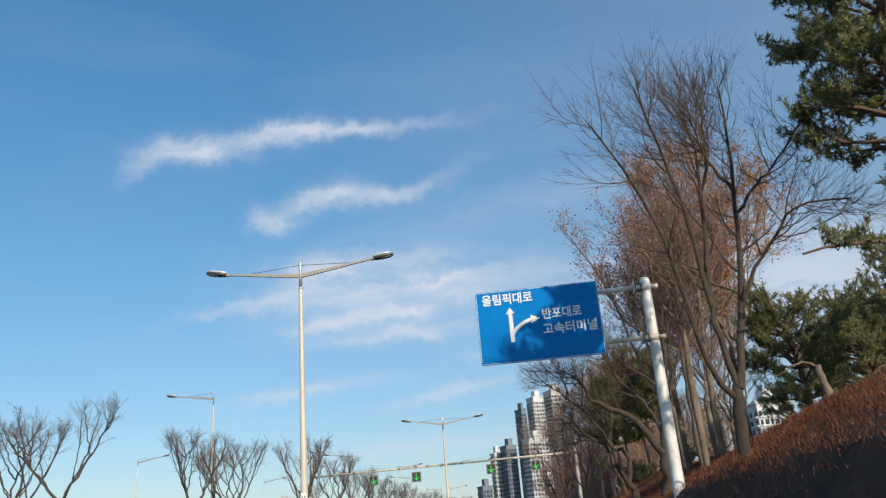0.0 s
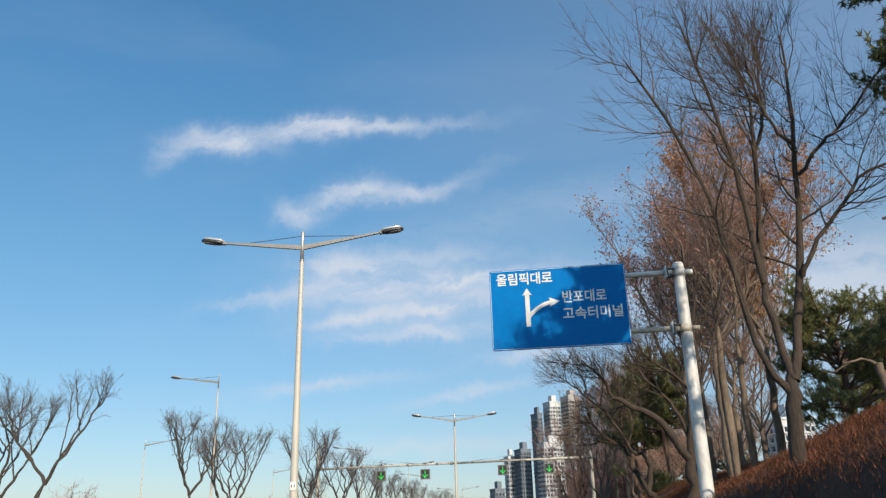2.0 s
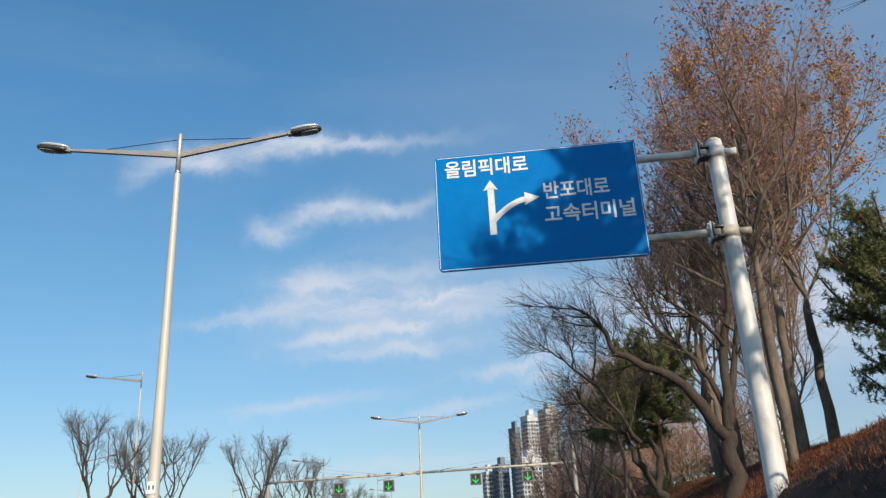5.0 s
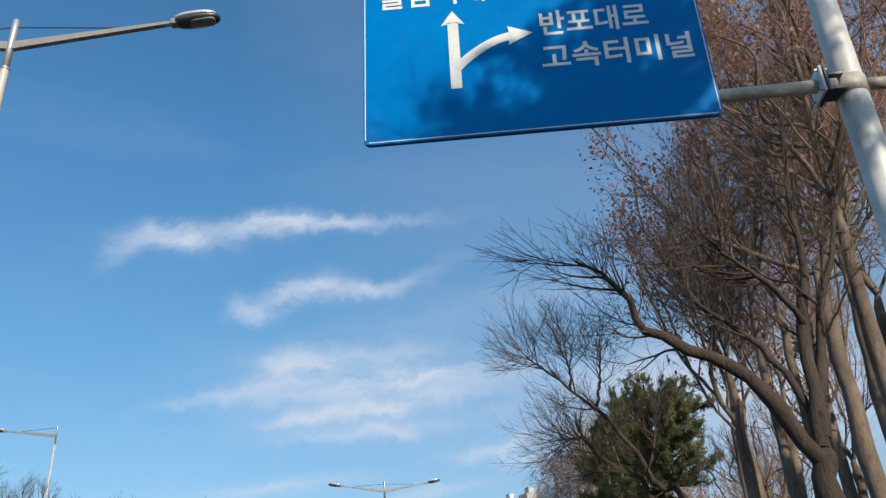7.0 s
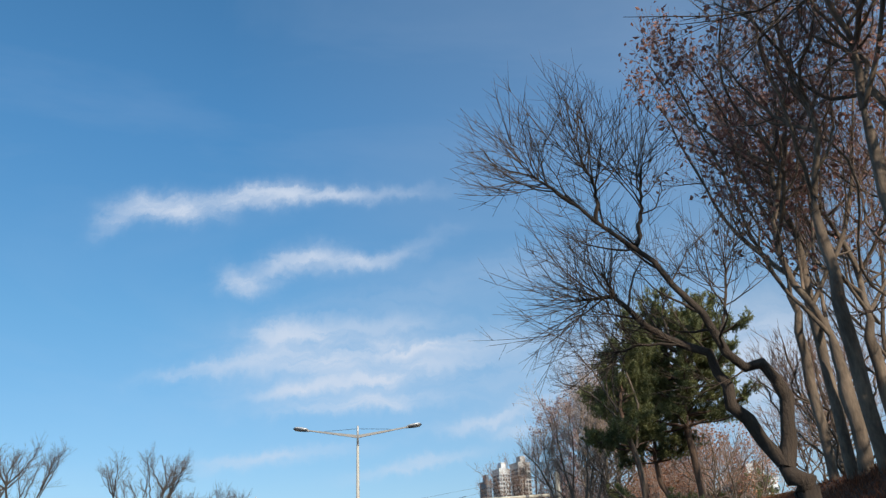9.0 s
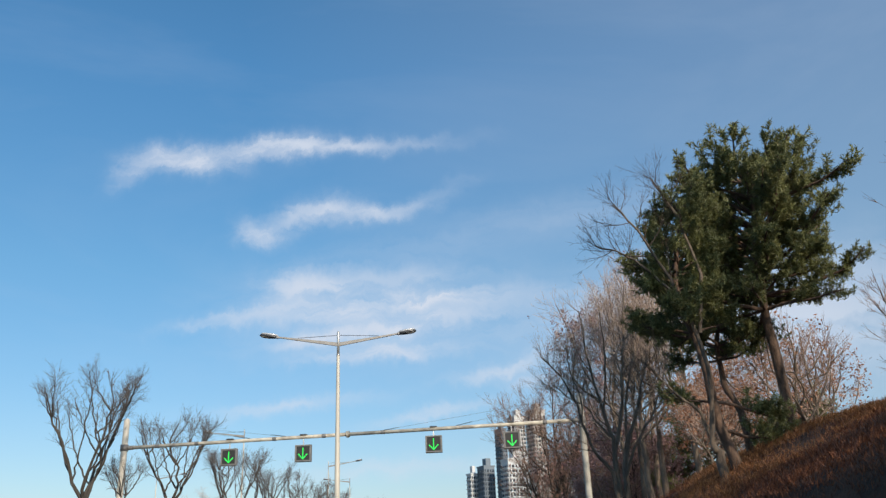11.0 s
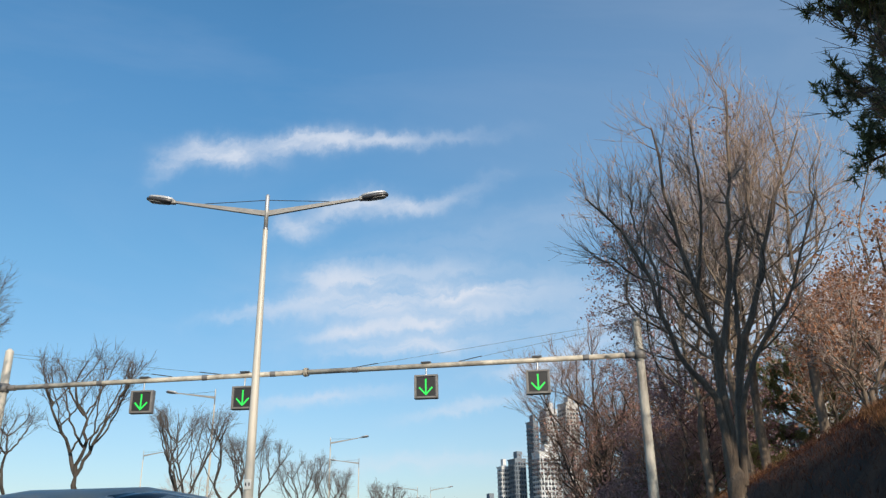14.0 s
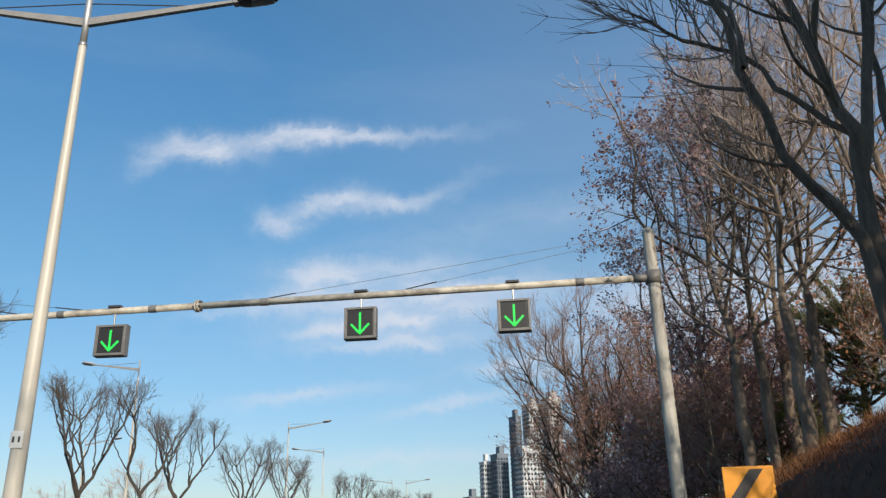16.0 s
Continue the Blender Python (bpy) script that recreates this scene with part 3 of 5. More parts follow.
def leader_limbs(rng, foot, height, spread, count, r0, narrow=0.35):
    """A leading stem with limbs that leave it one above the other and sweep up into the crown."""
    foot = np.array(foot)
    tip = foot + (rng.normal(0, 0.12) * spread, rng.normal(0, 0.12) * spread, height)
    bend = rng.normal(0, 0.10 * spread, 3) * (1, 1, 0)
    stem = curve([foot, foot + (tip - foot) * 0.3 + bend, foot + (tip - foot) * 0.65 - bend * 0.6, tip], 12)
    out = [(list(stem[::3]) + [stem[-1]], r0 * 1.15)]
    turn = rng.uniform(0, 6.3)
    for k in range(count - 1):
        f = 0.62 * (k / max(1, count - 2)) ** 1.1
        a = turn + 2.4 * k + rng.uniform(-0.35, 0.35)
        p = stem[min(int(f * 11), 10)]
        left = height * (1 - f)
        s = spread * rng.uniform(0.6, 1.1) * (1 - 0.35 * f)
        h = left * rng.uniform(0.66, 0.95)
        side = np.array((math.cos(a), math.sin(a), 0.0))
        across = np.array((-side[1], side[0], 0.0)) * rng.normal(0, 0.13) * s
        out.append(([p, p + side * s * narrow + across + (0, 0, h * 0.25), p + side * s * 0.72 - across + (0, 0, h * 0.6), p + side * s + (0, 0, h)], r0 * rng.uniform(0.55, 0.85) * (1 - 0.35 * f)))
    return out


def pollard_limbs(rng, top, height, spread, primaries, r0):
    """Crooked limbs from one fork, each parting again and turning upright: a round open crown."""
    out, top = [], np.array(top)
    for k in range(primaries):
        a = 2 * math.pi * (k + rng.uniform(-0.25, 0.25)) / primaries
        side = np.array((math.cos(a), math.sin(a), 0.0))
        across = np.array((-side[1], side[0], 0.0))
        s = spread * rng.uniform(0.45, 0.95)
        h = height * rng.uniform(0.9, 1.05) * (1.08 - 0.22 * s / spread)
        j = rng.normal(0, 0.07, 4) * spread
        p1 = top + side * s * 0.26 + across * j[0] + (0, 0, h * 0.22)
        p2 = top + side * s * 0.55 + across * j[1] + (0, 0, h * 0.50)
        p3 = top + side * s * 0.80 + across * j[2] + (0, 0, h * 0.76)
        p4 = top + side * s + across * j[3] + (0, 0, h)
        out.append(([top - (0, 0, 0.1), p1, p2, p3, p4], r0 * rng.uniform(0.8, 1.05)))
        for q, up, wide in ((p1, 0.72, 0.9), (p2, 0.50, 0.8), (p3, 0.27, 0.55)):
            for way in ((-1, 1) if rng.uniform() < 0.7 else (rng.choice((-1, 1)),)):
                d = unit(side * rng.uniform(-0.3, 0.9) + across * way * rng.uniform(0.5, 1.1)) * spread * 0.55 * wide * rng.uniform(0.7, 1.1)
                g = height * up * rng.uniform(0.75, 1.05)
                out.append(([q, q + d * 0.40 + (0, 0, g * 0.28), q + d * 0.72 + (0, 0, g * 0.62), q + d + (0, 0, g)], r0 * 0.5 * rng.uniform(0.7, 1.1)))
    return out


def vase_tree(base, label, seed, height, spread, fork, bark, twig_mat, limbs=6, r=0.15, tilt=(0, 0), narrow=0.42, thick=0.45, **more):
    rng = np.random.default_rng(seed)
    b = np.array(base, dtype=float)
    top = b + (tilt[0], tilt[1], fork)
    mid = b + (tilt[0] * 0.4 + rng.normal(0, 0.06), tilt[1] * 0.4, fork * 0.55)
    return shaped_tree(base, label, seed, [tuple(mid), tuple(top)], leader_limbs(rng, top - (0, 0, 0.12), height - fork, spread, limbs, r * max(thick, 0.5), narrow),
                       bark, twig_mat, r=r, **more)


def pollard(base, label, seed, height, spread, fork, tilt, primaries):
    rng = np.random.default_rng(seed)
    b = np.array(base, dtype=float)
    top = b + (tilt[0], tilt[1], fork)
    mid = b + (tilt[0] * 0.3 + rng.normal(0, 0.10), tilt[1] * 0.3, fork * 0.5)
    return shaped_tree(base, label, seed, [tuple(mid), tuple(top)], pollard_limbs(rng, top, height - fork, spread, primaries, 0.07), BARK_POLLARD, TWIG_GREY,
                       r=0.12, crook=1.1, count=6, length=0.6, sprays=4, start=0.40, rise=0.07, long_twig=0.5, twig=0.005, fan=1.0, group="pollarded trees", angles=(0.3, 0.8))


def needle_tufts(rng, centres, dirs, length, per, mat):
    """Needles bristling forward round each shoot end."""
    m = len(centres)
    c, d = np.repeat(centres, per, axis=0), np.repeat(dirs, per, axis=0)
    k = m * per
    n = d * rng.uniform(0.3, 1.1, (k, 1)) + rng.normal(0, 0.5, (k, 3))
    n /= np.linalg.norm(n, axis=1, keepdims=True)
    s = np.cross(n, rng.normal(0, 1, (k, 3)))
    s /= np.linalg.norm(s, axis=1, keepdims=True)
    root = c - d * rng.uniform(0, 0.12, (k, 1))
    L = length * rng.uniform(0.75, 1.1, (k, 1))
    v = np.stack([root - s * 0.010, root + s * 0.010, root + n * L], axis=1).reshape(-1, 3)
    return mesh_of("foliage", v, np.arange(k * 3).reshape(k, 3), mat)


def pine(base, label, seed, trunk, crown_from, reach, whorls=9, per=5, r=0.16, tuft=0.085, dense=9, group="pines", flat=0.5, needles=20, extra=(), clump=4, taper=2.2):
    """A pine: leaning trunk, whorls of limbs that hold flat pads of needle tufts."""
    root = thing("pine_tree", base, label, "tree", group)
    t = Tree(seed)
    rng = t.rng
    P, R = t.limb(to_root(base, [(base[0], base[1], base[2] - 1.1), *trunk]), r, 0.03, 16)
    centres, dirs = [], []

    def bough(p, d, L, full=1.0):
        """One limb with its pads of shoots."""
        Q, S, e = t.shoot(p, d, L, 0.018 + 0.014 * L, 7, 0.13, 0.05)
        t.wood.append((Q, S))
        for s in range(int(dense * full * (0.35 + L / reach))):
            h = rng.uniform(0.42, 1.0)
            q = Q[min(int(h * 7), 6)]
            away = unit(np.array([*(t.aside(d, rng.uniform(0.2, 1.2))[:2]), rng.uniform(-0.25, 0.75)]))
            T, U, e3 = t.shoot(q, away, rng.uniform(0.3, 0.8) * flat * 1.6, 0.009, 4, 0.2, 0.12)
            t.twigs.append((T, U))
            for h2 in (2, 3, 4):
                centres.append(T[h2])
                dirs.append(unit(T[h2] - T[h2 - 1] + UP * 0.4))
                for _ in range(clump):
                    w2 = unit(rng.normal(0, 1, 3) + UP * 0.7)
                    centres.append(T[h2] + w2 * rng.uniform(0.05, 0.15))
                    dirs.append(w2)

    for k in range(whorls):
        f = crown_from + (1 - crown_from) * (k + 0.4) / whorls
        i = min(int(f * 15), 14)
        p = P[i] + (P[i + 1] - P[i]) * (f * 15 - i)
        g = (f - crown_from) / (1 - crown_from)
        size = reach * (0.30 + 0.78 * math.sqrt(max(0.0, 1 - g ** taper)))
        for j in range(per):
            a = 2 * math.pi * (j + rng.uniform(-0.35, 0.35)) / per + k * 0.9
            bough(p, unit(np.array([math.cos(a), math.sin(a), rng.uniform(-0.1, 0.25) + 0.6 * g])), size * rng.uniform(0.45, 1.15))
    for z, a, L, full in extra:
        i = int(np.argmin(abs(P[:, 2] + base[2] - z)))
        bough(P[i], np.array([math.cos(radians(a)), math.sin(radians(a)), 0.08]), L, full)
    t.build(root, BARK_PINE, TWIG)
    child("foliage", needle_tufts(rng, np.array(centres), np.array(dirs), tuft, needles, NEEDLE), root, "green needles", "stuff")
    return root

# ---------------------------------------------------------------- the trees, in the order of the drive
shaped_tree((3.12, 13.1, 1.6), "bare dark-barked tree with upswept limbs standing on the bank", 1,
            [(3.05, 13.05, 2.33), (3.10, 13.05, 2.96), (3.13, 13.05, 3.27)],
            [([(3.14, 13.05, 3.15), (3.35, 13.1, 3.96), (3.48, 13.15, 4.57), (3.61, 13.2, 5.51), (3.75, 13.25, 6.43), (3.82, 13.3, 7.4), (3.88, 13.35, 8.5)], 0.066),
             ([(3.49, 13.1, 4.55), (3.59, 13.02, 4.82), (3.9, 12.93, 5.22), (4.24, 12.85, 5.62), (4.57, 12.77, 5.95), (5.3, 12.6, 5.9)], 0.036),
             ([(3.72, 13.2, 6.10), (4.12, 13.3, 6.58), (4.57, 13.4, 7.0), (5.46, 13.6, 8.1)], 0.032),
             ([(3.75, 13.2, 6.50), (3.44, 13.07, 6.84), (3.27, 12.93, 7.25), (3.15, 12.8, 7.76)], 0.028),
             ([(3.10, 13.05, 2.95), (2.89, 12.96, 3.21), (2.7, 12.86, 3.54), (2.57, 12.77, 4.25), (2.41, 12.68, 5.07), (2.29, 12.58, 5.75), (1.80, 12.42, 6.9), (1.38, 12.3, 7.65)], 0.052),
             ([(3.14, 13.05, 3.15), (3.0, 13.11, 4.0), (2.99, 13.18, 4.63), (3.11, 13.24, 5.43), (3.2, 13.31, 6.53), (3.27, 13.37, 7.33), (3.15, 13.44, 8.35)], 0.056),
             ([(2.98, 13.12, 4.50), (2.88, 13.02, 5.44), (2.79, 12.93, 6.24), (2.55, 12.77, 7.29), (2.28, 12.62, 8.3)], 0.044),
             ([(3.2, 13.3, 6.45), (3.45, 13.47, 7.24), (3.58, 13.63, 8.4)], 0.032)],
            BARK_DARK, TWIG, count=18, length=0.95, sprays=8, r=0.10, rise=0.11, start=0.34, lean=(-0.22, 0, 0), long_twig=0.85, twig=0.0034, fan=0.75, angles=(0.5, 1.25))
for place, seed, h, sp, fk, leaf in (((4.75, 26.0, 2.4), 21, 10.3, 3.7, 4.0, LEAF_RUSSET), ((7.0, 28.9, 2.9), 22, 11.0, 3.0, 4.2, LEAF_ORANGE),
                                     ((5.50, 34.0, 2.6), 23, 10.4, 2.4, 2.9, LEAF_RUSSET), ((7.4, 36.5, 3.3), 26, 9.0, 2.4, 3.4, LEAF_RUSSET)):
    vase_tree(place, "tall pale-trunked tree with dense twigs and withered %s leaves" % ("russet" if leaf is LEAF_RUSSET else "orange"), seed, h, sp, fk, BARK_PALE, TWIG_RED, limbs=9, r=0.125,
              count=17 if place[1] < 30 else 9, length=1.4, sprays=8, leaf=leaf, per_tip=3.4 if leaf is LEAF_ORANGE else 1.1 if place[1] < 30 else 1.3, size=0.047 if place[1] < 30 else 0.062, rise=0.13, start=0.10, twig=0.0045)
for place, seed, h, fk in (((5.7, 30.6, 2.85), 27, 9.0, 5.0), ((6.0, 36.5, 3.0), 28, 9.0, 4.5), ((4.6, 24.4, 2.3), 29, 8.0, 4.6), ((5.35, 28.3, 2.5), 75, 9.6, 4.6), ((5.65, 27.0, 2.6), 76, 9.2, 4.2), ((5.0, 30.0, 2.3), 45, 9.4, 5.2), ((4.75, 31.6, 2.2), 46, 9.0, 4.8), ((5.5, 34.4, 2.6), 47, 9.2, 5.0)):
    vase_tree(place, "slim pale-trunked tree with few withered leaves", seed, h, 1.9, fk, BARK_PALE, TWIG_RED, limbs=6, r=0.10, leaf=LEAF_RUSSET, per_tip=0.3, size=0.05,
              count=10, length=1.1, sprays=6, rise=0.13, start=0.15, twig=0.0045)
shaped_tree((3.32, 23.9, 1.9), "dark crooked bare tree whose low limb arches over the road", 3,
            [(3.35, 23.9, 2.6), (3.40, 23.9, 3.3)],
            [([(3.40, 23.9, 3.05), (3.10, 23.81, 3.51), (2.74, 23.72, 4.05), (2.44, 23.67, 4.27), (2.07, 23.63, 4.41), (1.72, 23.58, 4.66), (1.49, 23.54, 4.82), (1.42, 23.49, 5.08), (1.21, 23.45, 5.34), (0.83, 23.4, 5.6)], 0.11),
             ([(3.41, 23.9, 3.22), (3.52, 24.0, 3.94), (3.69, 24.1, 4.84), (3.83, 24.2, 5.47), (3.91, 24.3, 6.29), (4.06, 24.4, 7.24), (4.27, 24.5, 8.51)], 0.10),
             ([(3.45, 23.9, 3.35), (3.62, 24.0, 4.05), (3.86, 24.1, 4.83), (4.35, 24.2, 6.05), (4.84, 24.3, 7.45)], 0.085),
             ([(3.46, 24.0, 3.55), (3.23, 24.16, 4.34), (2.93, 24.32, 4.83), (2.53, 24.48, 5.29), (2.29, 24.64, 5.9), (2.12, 24.8, 6.51)], 0.055),
             ([(3.68, 24.1, 4.72), (3.36, 23.8, 5.1), (3.0, 23.6, 5.37), (2.63, 23.4, 5.54), (2.34, 23.2, 5.83)], 0.045)],
            BARK_DARK, TWIG, count=17, length=0.95, sprays=8, r=0.16, rise=0.07, start=0.36, lean=(-0.12, 0, 0.05), long_twig=0.75, angles=(0.5, 1.35))
main = [([(2.84, 29.7, 2.65), (2.95, 29.67, 2.96), (2.99, 29.65, 3.28), (2.95, 29.62, 3.58), (2.83, 29.59, 3.73), (2.61, 29.56, 3.74), (2.41, 29.54, 3.98), (2.09, 29.51, 4.5), (1.83, 29.48, 4.95), (1.55, 29.45, 5.35), (1.07, 29.43, 5.71), (0.76, 29.4, 6.1)], 0.095),
        ([(2.83, 29.7, 2.70), (2.6, 29.72, 3.1), (2.43, 29.74, 3.4), (2.33, 29.77, 3.78), (2.19, 29.79, 4.07), (1.73, 29.81, 4.29), (1.45, 29.83, 4.64), (1.25, 29.86, 4.89), (1.15, 29.88, 5.2)], 0.088)]
lesser = [([(1.56, 29.5, 5.38), (1.69, 29.52, 5.86), (1.77, 29.55, 6.45)], 0.032),
          ([(1.29, 29.9, 4.88), (1.15, 29.97, 4.9), (0.85, 30.03, 4.9)], 0.035),
          ([(1.09, 29.4, 5.68), (1.12, 29.27, 6.02), (0.98, 29.13, 6.4)], 0.028),
          ([(0.90, 29.4, 5.92), (0.6, 29.3, 6.12), (0.36, 29.2, 6.3)], 0.025),
          ([(2.33, 29.6, 4.12), (2.55, 29.73, 4.6), (2.68, 29.87, 5.2)], 0.022),
          ([(2.00, 29.8, 4.16), (1.58, 29.93, 4.23), (1.2, 30.07, 4.2)], 0.02)]
shaped_tree((3.20, 29.7, 1.5), "dark leaning bare tree with knotted limbs over the road", 4,
            [(3.05, 29.7, 2.15), (2.93, 29.7, 2.45), (2.84, 29.7, 2.77)], main + lesser,
            BARK_DARK, TWIG, count=13, length=0.85, sprays=6, r=0.135, rise=0.07, start=0.45, lean=(-0.16, 0, 0.05), long_twig=0.85, twig=0.0045, angles=(0.5, 1.35), fan=0.95, crook=1.1)
main = [([(2.50, 52.4, 2.3), (2.47, 52.32, 3.14), (2.32, 52.25, 3.63), (2.03, 52.18, 3.93), (1.78, 52.1, 4.44), (1.6, 52.02, 5.03), (1.36, 51.95, 5.78), (0.98, 51.88, 6.5), (0.57, 51.8, 6.93)], 0.068),
        ([(2.50, 52.4, 2.3), (2.50, 52.37, 3.65), (2.50, 52.34, 4.28), (2.48, 52.31, 4.6), (2.31, 52.29, 5.36), (2.1, 52.26, 6.24), (1.97, 52.23, 7.33), (1.86, 52.2, 8.42)], 0.080),
        ([(2.60, 52.5, 2.1), (2.78, 52.53, 3.45), (2.94, 52.56, 4.19), (3.1, 52.59, 4.74), (3.4, 52.61, 5.5), (3.59, 52.64, 6.18), (3.94, 52.67, 7.18), (4.52, 52.7, 8.41)], 0.080),
        ([(2.66, 52.45, 2.2), (2.74, 52.4, 3.28), (2.94, 52.33, 3.86), (3.1, 52.27, 4.22), (3.32, 52.2, 4.58), (3.69, 52.13, 5.06), (4.0, 52.07, 5.9), (4.37, 52.0, 6.87)], 0.056)]
lesser = [([(2.52, 52.36, 4.15), (2.78, 52.5, 5.0), (2.97, 52.6, 6.05), (3.11, 52.7, 7.04), (3.31, 52.8, 8.14), (3.44, 52.9, 9.49)], 0.052),
          ([(2.82, 52.5, 3.6), (2.99, 52.7, 5.0), (3.13, 52.9, 5.96), (3.51, 53.1, 7.11), (3.94, 53.3, 8.43)], 0.048),
          ([(2.50, 52.35, 4.5), (2.11, 52.52, 4.99), (1.82, 52.65, 5.55), (1.38, 52.78, 5.81), (0.99, 52.9, 6.23)], 0.032),
          ([(2.32, 52.3, 5.30), (2.4, 52.1, 6.0), (2.5, 51.9, 7.0), (2.45, 51.8, 8.3)], 0.032),
          ([(1.62, 52.0, 5.0), (1.65, 52.3, 5.8), (1.45, 52.6, 6.6), (1.4, 52.8, 7.4)], 0.028),
          ([(3.57, 52.64, 6.1), (3.5, 52.9, 7.0), (3.7, 53.1, 8.4)], 0.028)]
shaped_tree((2.56, 52.4, 1.6), "bare many-stemmed tree with thick limbs and a wide vase of twigs", 5, [(2.55, 52.4, 1.9), (2.55, 52.42, 2.5)], main + lesser,
            BARK_BROWN, TWIG_BROWN, count=14, length=1.0, sprays=7, r=0.16, rise=0.13, start=0.40, long_twig=0.75, crook=0.8, twig=0.0045, fan=0.85)
for place, seed, h, sp, fk in (((4.25, 64.2, 2.2), 31, 11.3, 2.6, 3.4), ((4.75, 62.0, 2.4), 32, 10.5, 1.9, 3.7), ((5.1, 65.6, 2.5), 33, 11.3, 1.9, 4.0), ((5.65, 63.2, 2.9), 34, 10.5, 2.0, 3.6),
                               ((5.95, 66.4, 3.1), 35, 10.7, 2.0, 4.0), ((6.6, 60.6, 3.3), 36, 10.1, 2.2, 3.4), ((4.5, 69.5, 2.3), 37, 9.8, 2.2, 3.4)):
    vase_tree(place, "slim pale-trunked tree with fine tan twigs and maroon leaves", seed, h, sp, fk, BARK_PALE, TWIG_TAN, limbs=10, r=0.125, narrow=0.7, thick=0.32,
              count=16, length=1.3, sprays=5, leaf=LEAF_MAROON, per_tip=2.8 if place[0] < 5.2 else 0.7, size=0.050, rise=0.07, start=0.05, twig=0.0055, angles=(0.6, 1.4),
              where=lambda p: p[0] < -1.25 and p[2] < 9.5)
vase_tree((2.2, 84.0, 1.0), "bare spreading tree with reddish undergrowth at its foot", 41, 11.6, 4.1, 1.6, BARK_DARK, TWIG_RED, limbs=13, r=0.2,
          count=17, length=1.9, sprays=9, rise=0.10, start=0.2, long_twig=1.0, twig=0.007)
brush = vase_tree((4.8, 78.0, 2.4), "rusty brown tree with withered leaves behind the signal mast", 42, 8.0, 2.2, 2.0, BARK_DARK, TWIG_RED, limbs=8, r=0.15,
          count=11, length=1.5, sprays=7, leaf=LEAF_RUSSET, per_tip=0.35, size=0.07, rise=0.10, start=0.1, twig=0.006)
for x, y, turn in ((1.9, 80.5, 20), (0.9, 88.5, 140), (3.4, 81.5, 75), (3.0, 90.0, 50), (5.5, 97.0, 130), (2.6, 104.0, 250), (6.5, 88.0, 10), (4.0, 118.0, 80), (1.5, 128.0, 200)):
    copy_thing(brush, pose(x, y, bank_height(x, y) - 0.2, 0, 0, turn))
for place, seed, h in (((7.4, 33.0, 3.2), 77, 8.2), ((8.8, 38.5, 3.6), 78, 7.4)):
    vase_tree(place, "dense brown bare tree behind the roadside row", seed, h, 2.4, 1.6, BARK_BROWN, TWIG_RED, limbs=10, r=0.10, count=13, length=1.3, sprays=8, rise=0.10, start=0.1, twig=0.005)
pale = vase_tree((-34.0, 115.0, 0.0), "pale bare tree with a round crown far across the road", 79, 9.4, 2.9, 2.2, BARK_POLLARD, TWIG_TAN, limbs=10, r=0.13, count=8, length=1.4, sprays=7, rise=0.06, start=0.1, twig=0.008, angles=(0.6, 1.4), group="far trees")
for x, y, turn, size in ((-49.5, 130.0, 40, 0.95), (-45.5, 132.0, 130, 0.9), (-54.0, 90.0, 200, 0.9), (-31.0, 150.0, 250, 0.9)):
    copy_thing(pale, pose(x, y, 0, 0, 0, turn) @ Matrix.Scale(size, 4))
rust = vase_tree((8.5, 57.0, 3.8), "small rusty-leaved shrub tree on top of the bank", 43, 4.6, 1.8, 1.2, BARK_BROWN, TWIG_TAN, limbs=7, r=0.09,
          count=9, length=1.0, sprays=6, leaf=LEAF_RUST, per_tip=1.3, size=0.06, rise=0.08, start=0.1)
shrub = vase_tree((8.6, 45.5, bank_height(8.6, 45.5)), "bare many-stemmed brown shrub on the bank", 44, 2.7, 1.2, 0.3, BARK_BROWN, TWIG_RED, limbs=9, r=0.06,
          count=5, length=0.7, sprays=4, long_twig=0.5, rise=0.10, start=0.1, twig=0.005, thick=0.3, group="bank shrubs")
for x, y, turn in ((10.2, 48.5, 240), (9.4, 44.0, 30), (6.8, 48.6, 170), (7.8, 50.6, 20), (4.0, 66.5, 10), (3.4, 72.0, 140), (3.2, 76.0, 50)):
    copy_thing(shrub, pose(x, y, bank_height(x, y) - 0.05, 0, 0, turn))
for x, y, turn, size in ((7.3, 39.5, 15, 1.35), (8.6, 41.5, 95, 1.4), (6.4, 37.6, 200, 1.1)):
    copy_thing(shrub, pose(x, y, bank_height(x, y) - 0.05, 0, 0, turn) @ Matrix.Scale(size, 4))
maroon = vase_tree((3.3, 69.0, 1.2), "low maroon-leaved bush among the tree trunks", 80, 2.4, 1.5, 0.4, BARK_DARK, TWIG_RED, limbs=9, r=0.05,
          count=7, length=0.7, sprays=5, leaf=LEAF_MAROON, per_tip=1.2, size=0.06, long_twig=0.45, rise=0.06, start=0.1, twig=0.005, group="bank shrubs")
for x, y, turn, size in ((4.1, 72.0, 60, 1.2), (4.9, 68.2, 200, 1.1), (3.6, 79.0, 120, 1.3), (5.6, 75.5, 310, 1.3), (2.9, 75.0, 20, 1.0), (6.4, 70.5, 90, 1.3)):
    copy_thing(maroon, pose(x, y, bank_height(x, y) - 0.1, 0, 0, turn) @ Matrix.Scale(size, 4))
